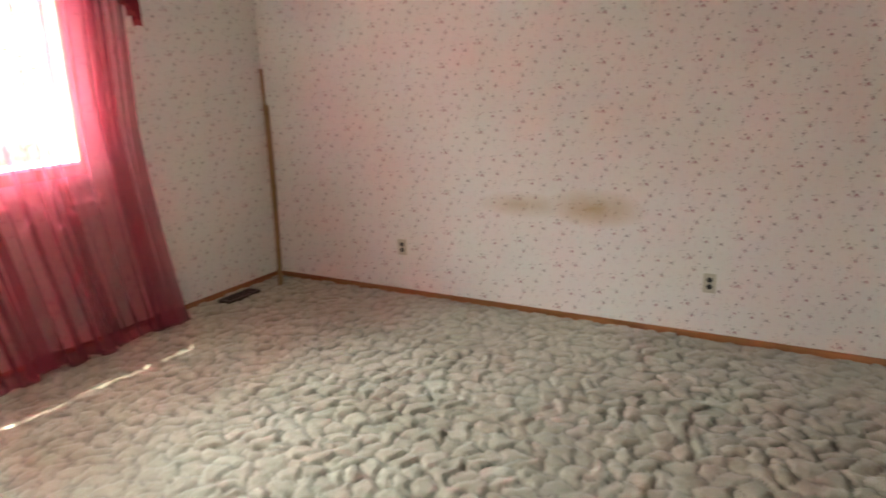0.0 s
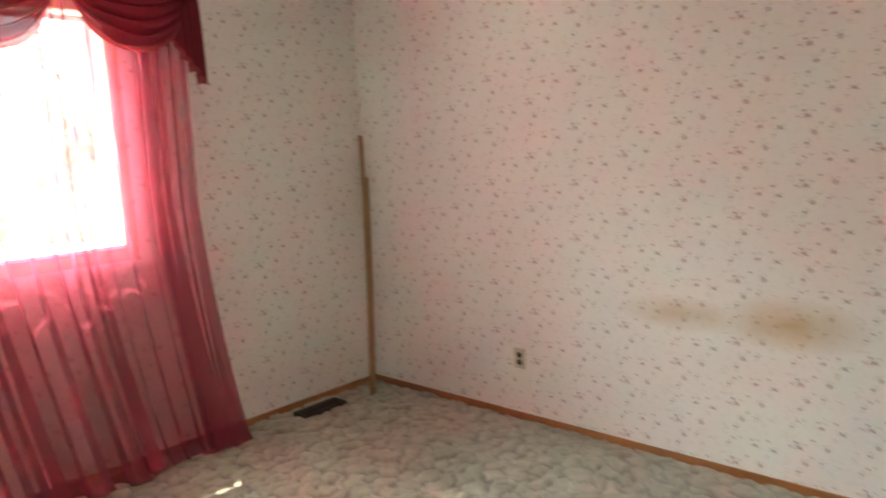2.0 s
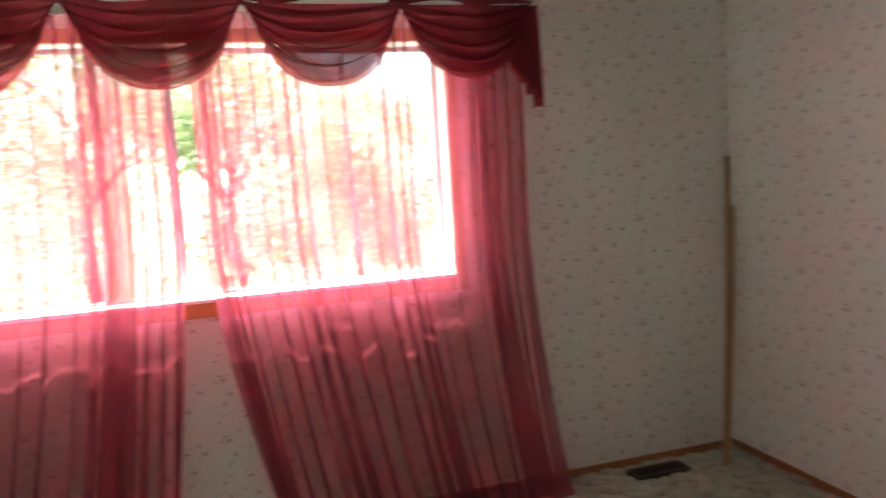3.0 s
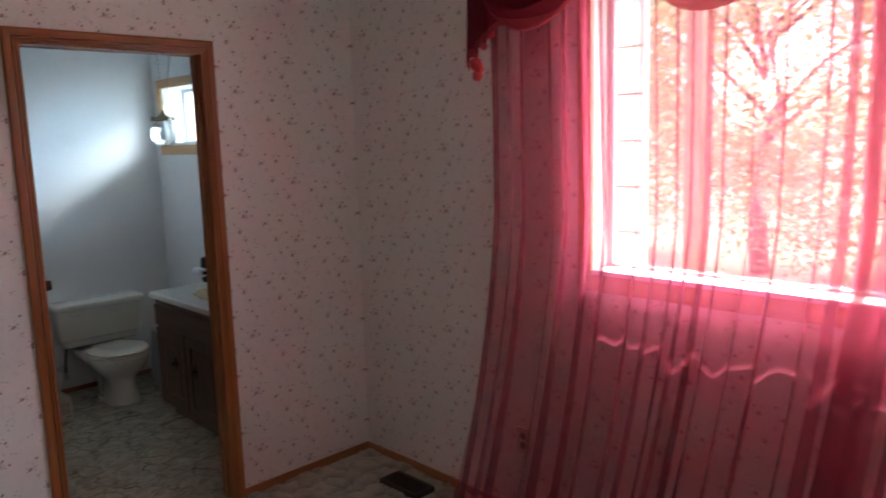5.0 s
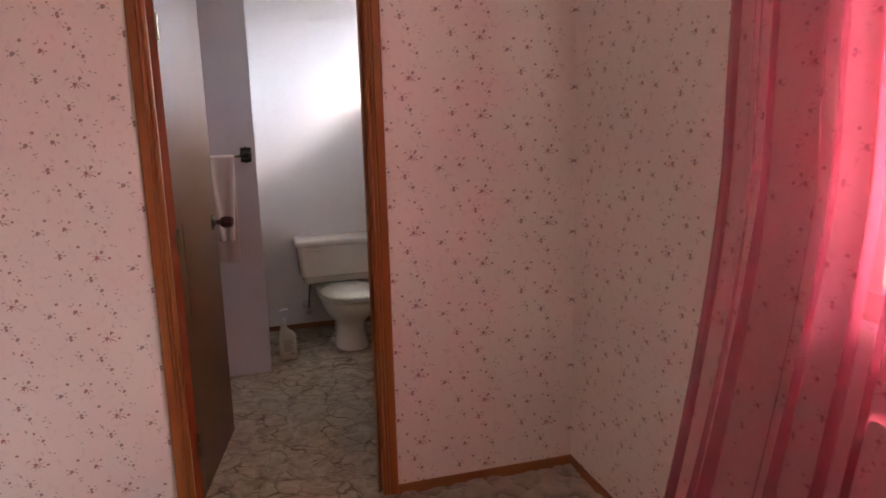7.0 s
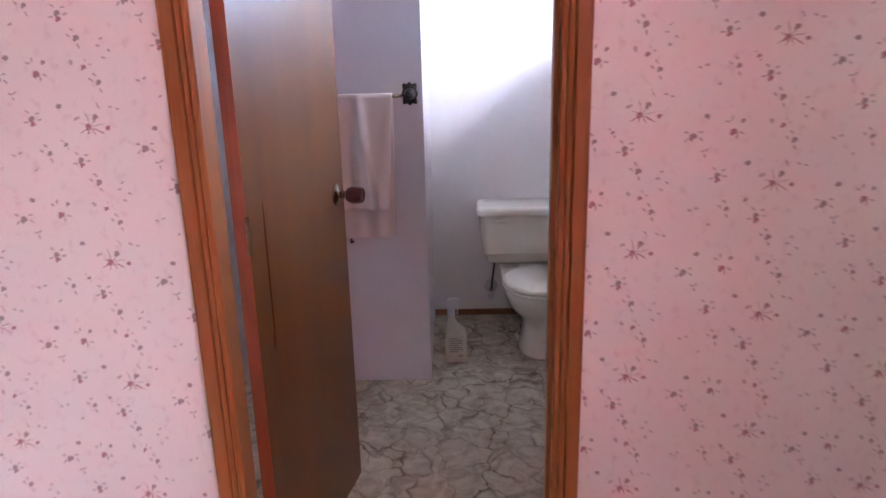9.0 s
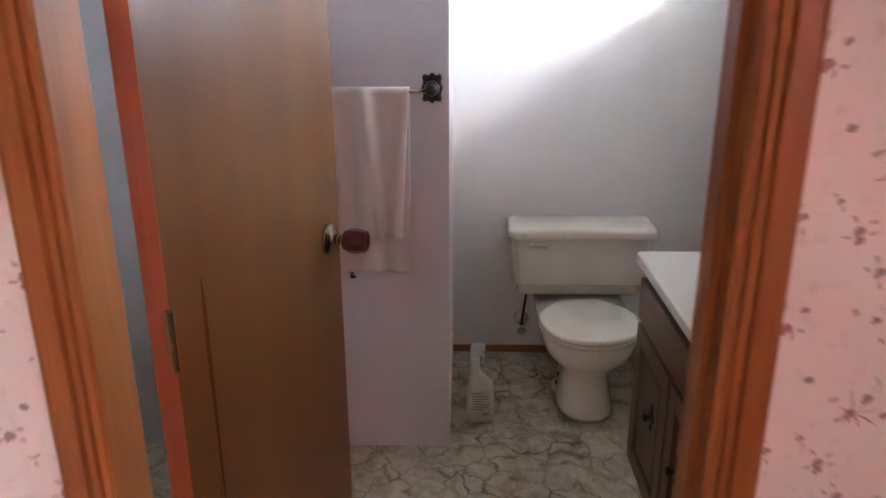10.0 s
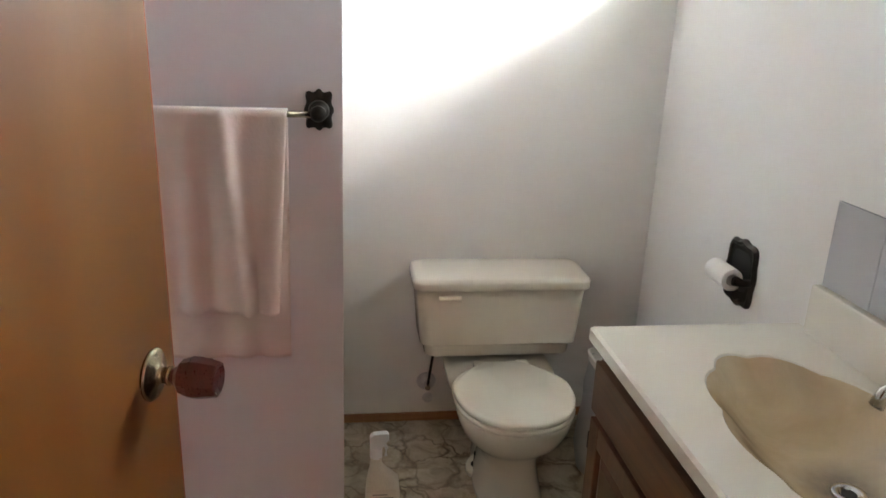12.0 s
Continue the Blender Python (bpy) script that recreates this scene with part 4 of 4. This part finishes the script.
CX0, CX1, CY0, CY1 = -1.355, -0.108, -0.580, NB - 0.003
counter = thing("vanity_top", "cream cultured marble vanity top with a moulded basin", "countertop")
outer = edge_ring(CX0 + 0.006, CX1, CY0 + 0.006, CY1)
outer2 = edge_ring(CX0, CX1, CY0, CY1)
rim = shell(1.0)
slab = loft([[(x, y, CT - 0.034) for x, y in outer2], [(x, y, CT - 0.007) for x, y in outer2], [(x, y, CT) for x, y in outer], [(x, y, CT) for x, y in shell(1.012)], [(x, y, CT - 0.003) for x, y in rim]], True, False)
part("slab", slab, M_COUNTER, counter)
dr = (-0.865, -0.245)
brings = []
for k, z in ((1.0, -0.003), (0.98, -0.006), (0.93, -0.017), (0.85, -0.038), (0.73, -0.067), (0.58, -0.094), (0.40, -0.112), (0.2, -0.120), (0.08, -0.122)):
    w = (1 - k) ** 0.8
    brings.append([(x + (dr[0] - SC[0]) * w, y + (dr[1] - SC[1]) * w, CT + z) for x, y in shell(k)])
part("basin", loft(brings, True, False), M_BASIN, counter, "stained tan scalloped basin", True)
part("drain", lathe([(0.0, 0.001), (0.010, 0.001), (0.012, -0.003), (0.015, -0.003), (0.018, 0.003), (0.029, 0.005), (0.032, 0.001), (0.032, -0.004)], 28, (dr[0], dr[1], CT - 0.119)), M_CHROME, counter, "chrome drain ring with dark grime", True)
# solid disc, coloured near black for the shade inside the drain
part("drain_hole", lathe([(0.0, 0.0), (0.0135, 0.0), (0.0135, 0.002)], 20, (dr[0], dr[1], CT - 0.1195)), M_DARK, counter)
splash = thing("backsplash", "cream cultured marble backsplash along the wall", "backsplash")
part("slab", box(-1.30, CX1, NB - 0.024, NB - 0.001, CT + 0.0005, CT + 0.118, 0.004), M_COUNTER, splash)
for i in range(6):
    x = -1.288 + i * 0.156
    tile = thing("wall_tile", "pale grey glazed wall tile above the backsplash", "tile", "tiles over the backsplash")
    part("face", box(x, x + 0.154, NB - 0.009, NB - 0.001, CT + 0.121, CT + 0.318, 0.002), M_TILE, tile)

faucet = thing("faucet", "chrome single lever faucet on the vanity top", "faucet")
FX, FY = -0.835, -0.118
part("base", loft([oval(FX, FY, z, a, a, b, 32) for z, a, b in ((CT + 0.0005, 0.078, 0.026), (CT + 0.008, 0.078, 0.026), (CT + 0.014, 0.06, 0.02))]), M_CHROME, faucet, "", True)
part("body", lathe([(0.0, 0.0), (0.024, 0.0), (0.022, 0.05), (0.024, 0.09), (0.020, 0.106), (0.008, 0.118), (0.0, 0.119)], 24, (FX, FY, CT + 0.010)), M_CHROME, faucet, "", True)
part("spout", tube([(FX, FY - 0.01, CT + 0.065), (FX - 0.008, FY - 0.05, CT + 0.100), (FX - 0.014, FY - 0.085, CT + 0.106), (FX - 0.02, FY - 0.115, CT + 0.092), (FX - 0.022, FY - 0.125, CT + 0.065)], [0.016, 0.015, 0.014, 0.013, 0.013], 14), M_CHROME, faucet, "", True)
part("lever", tube([(FX, FY, CT + 0.122), (FX - 0.008, FY - 0.03, CT + 0.146), (FX - 0.016, FY - 0.06, CT + 0.158), (FX - 0.02, FY - 0.075, CT + 0.160)], [0.010, 0.006, 0.006, 0.009], 12), M_CHROME, faucet, "", True)


# ---- wall fittings in the bathroom ----
def ornate_plate(w, h, wave, n=48):
    pts = []
    for i in range(n):
        a = 2 * math.pi * i / n
        c, s = math.cos(a), math.sin(a)
        k = 1 / max(abs(c) ** 4 + abs(s) ** 4, 1e-9) ** 0.25
        r = k * (1 + wave * math.cos(8 * a))
        pts.append((w * r * c, h * r * s))
    return pts


def plate_loft(pts, levels, place):
    return loft([[place(p[0] * k, p[1] * k, d) for p in pts] for k, d in levels])


BARX, BARZ = -1.440, 1.248
bar = thing("towel_bar", "blackened iron towel bar with ornate end plates", "towel bar")
for cy in (-1.198, -1.70):
    pl = part("end_plate", plate_loft(ornate_plate(0.030, 0.042, 0.09), ((1.0, 0.0005), (1.0, 0.005), (0.86, 0.010), (0.6, 0.013)), lambda a, b, d: (-1.505 + d, cy + a, BARZ + b)), M_BLACK, bar, "scalloped black end plate")
    part("post", lathe([(0.024, 0.010), (0.020, 0.022), (0.012, 0.034), (0.011, 0.055), (0.017, 0.062), (0.017, 0.076), (0.008, 0.084), (0.0, 0.085)], 20, (-1.505, cy, BARZ), "x"), M_BLACK, bar, "", True)
part("rail", tube([(BARX, -1.70, BARZ - 0.002), (BARX, -1.198, BARZ - 0.002)], 0.007, 14), M_BRASS, bar, "dark brass rail", True)

towel = thing("bath_towel", "pale pink beige towel folded over the towel bar", "towel")


def towel_sheet(u, v):
    """From the front hem over the rail to the back hem."""
    y = -1.262 - 0.330 * u
    front, back = 0.452, 0.585
    total = front + back
    s = v * total
    rip = 0.009 * math.sin(7 * u * 3.1) + 0.005 * math.sin(31 * u + 4 * v)
    if s < front:
        d = (front - s) / front
        x = BARX + 0.012 + 0.012 * d + (rip + 0.032 * math.exp(-((u - 0.42 + 0.20 * d) / 0.045) ** 2) - 0.010 * math.exp(-((u - 0.56 + 0.10 * d) / 0.07) ** 2)) * (0.3 + 0.7 * d)
        z = BARZ + 0.008 - (front - s)
        y += -0.030 * d * (1 - u) + 0.02 * d * u
    else:
        d = (s - front) / back
        x = BARX - 0.014 - 0.012 * d + rip * 0.5 * d
        z = BARZ + 0.008 - (s - front)
        y += -0.008 * d * (1 - u)
    k = max(0.0, 1 - abs(s - front) / 0.02)
    return Vector((x, y, z + 0.003 * k))


tw = part("cloth", grid(60, 100, towel_sheet), M_TOWEL, towel, "", True)
sol = tw.modifiers.new("thickness", "SOLIDIFY")
sol.thickness, sol.offset = 0.006, 0.0

tp = thing("toilet_paper_holder", "blackened iron recessed toilet paper holder on the wall", "paper holder")
PX, PZ = -1.628, 0.812
pp = ornate_plate(0.072, 0.092, 0.04, 64)
part("plate", plate_loft(pp, ((1.0, 0.0005), (1.0, 0.006), (0.92, 0.013), (0.84, 0.012), (0.80, 0.006)), lambda a, b, d: (PX + a, NB - d, PZ + b)), M_BLACK, tp, "ornate embossed black plate")
# flat sheet on the plate; the recess's shade is its near-black colour
part("recess", plate_loft(ornate_plate(0.048, 0.056, 0.0), ((1.0, 0.0068), (0.98, 0.0075)), lambda a, b, d: (PX + a, NB - d, PZ + 0.006 + b)), M_DARK, tp, "near-black sheet for the shaded recess")
for s in (-1, 1):
    part("arm", tube([(PX + s * 0.058, NB - 0.008, PZ - 0.012), (PX + s * 0.060, NB - 0.03, PZ - 0.010), (PX + s * 0.060, NB - 0.055, PZ - 0.002)], [0.012, 0.011, 0.014], 12), M_BLACK, tp, "", True)
roll = thing("toilet_paper_roll", "nearly used up white toilet paper roll", "toilet paper")
part("paper", lathe([(0.017, -0.050), (0.030, -0.050), (0.031, -0.048), (0.031, 0.048), (0.030, 0.050), (0.017, 0.050), (0.017, -0.050)], 30, (PX, NB - 0.055, PZ - 0.004), "x"), M_PAPERROLL, roll)

lamp = thing("swag_lamp", "pendant lamp with clear ribbed globe on a brass chain", "pendant lamp")
LX, LY, LZ = -1.60, -0.29, 1.745
bm = lathe([(0.032, 0.075), (0.055, 0.062), (0.080, 0.030), (0.087, 0.0), (0.082, -0.03), (0.064, -0.06), (0.035, -0.080), (0.0, -0.086)], 48, (LX, LY, LZ))
for v in bm.verts:
    a = math.atan2(v.co.y - LY, v.co.x - LX)
    k = 1 + 0.018 * math.cos(24 * a)
    v.co.x, v.co.y = LX + (v.co.x - LX) * k, LY + (v.co.y - LY) * k
globe = part("globe", bm, M_GLOBE, lamp, "clear ribbed glass globe", True)
part("collar", lathe([(0.0, 0.145), (0.010, 0.14), (0.014, 0.115), (0.040, 0.105), (0.058, 0.085), (0.060, 0.074), (0.050, 0.070), (0.0, 0.070)], 28, (LX, LY, LZ)), M_BRASS, lamp, "antique brass collar", True)
for i in range(6):
    a = i * math.pi / 3
    part("leaf_ornament", lathe([(0.0, 0.07), (0.010, 0.072), (0.015, 0.085), (0.008, 0.1), (0.0, 0.103)], 10, (LX + 0.062 * math.cos(a), LY + 0.062 * math.sin(a), LZ)), M_BRASS, lamp, "", True)
part("bulb", lathe([(0.0, 0.06), (0.012, 0.055), (0.014, 0.02), (0.022, -0.005), (0.018, -0.03), (0.0, -0.038)], 20, (LX, LY, LZ)), M_PAPERROLL, lamp, "unlit white bulb", True)


def chain(a, b, sag, n):
    bm = bmesh.new()
    a, b = Vector(a), Vector(b)
    for i in range(n):
        k = (i + 0.5) / n
        p = a.lerp(b, k) - Vector((0, 0, sag * 4 * k * (1 - k)))
        k2 = (i + 0.6) / n
        d = (a.lerp(b, k2) - Vector((0, 0, sag * 4 * k2 * (1 - k2))) - p).normalized()
        s = d.cross(Vector((0.3, 1, 0.2))).normalized()
        if i % 2:
            s = d.cross(s).normalized()
        L = (b - a).length / n
        pts = [p + d * (0.62 * L * math.cos(q)) + s * (0.007 * math.sin(q)) for q in (2 * math.pi * j / 10 for j in range(11))]
        t_ = tube(pts, 0.0016, 5)
        me = bpy.data.meshes.new("link")
        t_.to_mesh(me)
        t_.free()
        bm.from_mesh(me)
        bpy.data.meshes.remove(me)
    return bm


part("chain", chain((LX, LY, LZ + 0.14), (LX - 0.02, LY, H), 0.0, 26), M_BRASS, lamp, "antique brass chain")
part("chain", chain((LX, LY, LZ + 0.14), (LX + 0.10, LY + 0.10, H), 0.02, 26), M_BRASS, lamp, "antique brass chain")

# ---- bottle and bag on the bathroom floor ----
bottle = thing("spray_bottle", "translucent spray cleaner bottle with a little amber liquid", "spray bottle")
BX, BY = -1.690, -1.035


def slab_ring(z, w, d, off=0.0):
    return [(BX + x, BY + off + y, z) for x, y, _ in rrect(-d, d, -w, w, 0, min(w, d) * 0.55, 5)]


part("body", loft([slab_ring(z, w, d) for z, w, d in ((0.002, 0.046, 0.030), (0.008, 0.050, 0.033), (0.10, 0.050, 0.033), (0.135, 0.046, 0.031))] + [slab_ring(z, w, d, o) for z, w, d, o in ((0.155, 0.032, 0.027, -0.010), (0.172, 0.020, 0.020, -0.018), (0.19, 0.016, 0.016, -0.020), (0.205, 0.0155, 0.0155, -0.020))]), M_BOTTLE, bottle, "", True)
part("liquid", loft([slab_ring(z, w, d) for z, w, d in ((0.004, 0.044, 0.028), (0.009, 0.048, 0.031), (0.026, 0.048, 0.031))]), M_LIQUID, bottle, "amber liquid left at the bottom", True)
part("neck", lathe([(0.0, 0.0), (0.018, 0.0), (0.018, 0.022), (0.013, 0.026), (0.0, 0.026)], 18, (BX, BY - 0.02, 0.203)), M_PAPERROLL, bottle, "white cap ring")
part("sprayer", loft([[(BX + a, BY - 0.02 + y, z) for a, z in ((-0.011, z0), (0.011, z0), (0.010, z1), (-0.010, z1))] for y, z0, z1 in ((-0.018, 0.236, 0.262), (-0.008, 0.226, 0.270), (0.012, 0.226, 0.272), (0.030, 0.250, 0.272), (0.036, 0.254, 0.268))]), M_PAPERROLL, bottle, "white trigger sprayer head")
part("trigger", tube([(BX, BY + 0.000, 0.245), (BX, BY + 0.010, 0.228), (BX, BY + 0.008, 0.206)], [0.006, 0.005, 0.004], 8), M_PAPERROLL, bottle, "white trigger")
label_ob = part("label", box(BX + 0.0325, BX + 0.0345, BY - 0.037, BY + 0.037, 0.028, 0.122, 0.0005), M_LABEL, bottle, "pale printed label")
for i in range(7):
    part("print_line", box(BX + 0.0346, BX + 0.035, BY - 0.030, BY + (0.030 if i % 3 else 0.012), 0.108 - i * 0.0095, 0.111 - i * 0.0095), M_INK, label_ob)
for i in range(5):
    part("bar", box(BX + 0.0346, BX + 0.035, BY + 0.010 + i * 0.0045, BY + 0.0125 + i * 0.0045, 0.031, 0.040), M_INK, label_ob)

bottle.scale.z = 1.14

hook = thing("wall_hook", "small black hook on the white wall below the towel", "hook")
part("arm", tube([(-1.505, -1.465, 0.650), (-1.480, -1.462, 0.648), (-1.470, -1.450, 0.652)], [0.007, 0.006, 0.004], 8), M_BLACK, hook, "", True)

bin_ = thing("waste_bin", "small bin lined with a clear plastic bag beside the vanity", "waste bin")
rnd = random.Random(6)


def bag_ring(z, hw, hd, wob):
    pts = []
    for i in range(40):
        a = 2 * math.pi * i / 40
        c, s = math.cos(a), math.sin(a)
        k = 1 / (abs(c) ** 3.2 + abs(s) ** 3.2) ** (1 / 3.2)
        w = 1 + wob * math.sin(7 * a + z * 40) + wob * 0.6 * math.sin(17 * a - z * 70)
        pts.append((-1.865 + hd * k * c * w, -0.245 + hw * k * s * w, z))
    return pts


part("liner_bag", loft([bag_ring(z, w, d, o) for z, w, d, o in ((0.004, 0.10, 0.12, 0.05), (0.03, 0.125, 0.145, 0.05), (0.10, 0.128, 0.150, 0.05), (0.2, 0.125, 0.148, 0.045), (0.30, 0.118, 0.140, 0.04), (0.36, 0.116, 0.138, 0.02), (0.40, 0.112, 0.134, 0.01))], True, False), M_BAG, bin_, "clear crumpled plastic bag", True)
part("bin_wall", loft([rrect(-1.865 - 0.125 * k, -1.865 + 0.125 * k, -0.245 - 0.100 * k, -0.245 + 0.100 * k, z, 0.03) for z, k in ((0.005, 0.85), (0.40, 1.0), (0.405, 1.03), (0.415, 1.03), (0.415, 0.97), (0.02, 0.82))], True, False), M_WHITE, bin_, "white plastic bin", True)

# ---- outside ----
structure("ground", box(-400, 400, 0.16, 800, -0.75, -0.55), M_GRASS, "dry grass ground running to the horizon", "ground")
screen = thing("patio_screen", "white translucent panel screen beside the window", "screen")
for i in range(10):
    z = 0.62 + i * 0.2
    part("panel", box(0.55, 1.365, 0.500, 0.506, z + 0.004, z + 0.196), M_SCREEN, screen)
    part("rail", box(0.55, 1.365, 0.494, 0.499, z - 0.006, z + 0.004), M_POST, screen)
part("post", box(1.340, 1.372, 0.507, 0.54, -0.55, 2.40, 0.003), M_WHITE, screen)
part("post", box(0.53, 0.57, 0.507, 0.54, -0.55, 2.40, 0.003), M_WHITE, screen)


def post(x, y, h, w):
    p = thing("porch_post", "weathered brown wooden post outside the window", "post", "posts outside")
    part("shaft", box(x - w, x + w, y - w, y + w, -0.55, h, 0.008), M_POST, p)
    part("cap", box(x - w - 0.02, x + w + 0.02, y - w - 0.02, y + w + 0.02, h, h + 0.06, 0.01), M_POST, p)


post(0.55, 2.6, 2.5, 0.06)
def tree(x, y, h, seed):
    rnd = random.Random(seed)
    t_ = thing("tree", "leafy yellow green tree with gaps in its crown", "tree", "trees behind the yard")
    pts = [(x + rnd.uniform(-0.1, 0.1) * k, y, -0.55 + h * 0.72 * k / 5) for k in range(6)]
    part("trunk", tube(pts, [0.15, 0.13, 0.11, 0.09, 0.06, 0.03], 9), M_BARK, t_, "", True)
    clumps = []
    for i in range(9):
        a = rnd.uniform(0, 6.28)
        z0 = h * rnd.uniform(0.25, 0.6)
        L = h * rnd.uniform(0.18, 0.32)
        tip = (x + L * math.cos(a), y + L * math.sin(a), z0 + L * rnd.uniform(0.3, 0.9))
        part("limb", tube([(x, y, z0 - 0.3), ((x + tip[0]) / 2, (y + tip[1]) / 2, (z0 + tip[2]) / 2), tip], [0.05, 0.03, 0.012], 6), M_BARK, t_, "", True)
        clumps.append(tip)
    for i in range(24):
        a, r = rnd.uniform(0, 6.28), h * 0.28 * math.sqrt(rnd.random())
        clumps.append((x + r * math.cos(a), y + r * math.sin(a), h * rnd.uniform(0.0, 0.85)))
    verts, faces = [], []
    for c in clumps:
        s = h * rnd.uniform(0.06, 0.12)
        for k in range(750):
            p = Vector((rnd.gauss(0, s), rnd.gauss(0, s), rnd.gauss(0, s * 0.7))) + Vector(c)
            q = Vector((rnd.uniform(-1, 1), rnd.uniform(-1, 1), rnd.uniform(-1, 1))).normalized()
            w = q.orthogonal().normalized()
            l = rnd.uniform(0.028, 0.058)
            n0 = len(verts)
            verts += [p - q * l, p + w * l * 0.45, p + q * l, p - w * l * 0.45]
            faces.append((n0, n0 + 1, n0 + 2, n0 + 3))
    me = bpy.data.meshes.new("crown")
    me.from_pydata([tuple(v) for v in verts], [], faces)
    me.materials.append(M_LEAF)
    cr = new("crown", me)
    cr.parent = t_
    return t_


for i, (x, y, h) in enumerate(((-4.5, 9.5, 5.5), (-1.6, 9.0, 5.8), (0.9, 10.0, 6.2), (3.2, 9.2, 5.0), (5.6, 11.5, 4.6), (8.5, 10.5, 4.6), (-7.5, 10.5, 6.0))):
    tree(x, y, h, 40 + i)
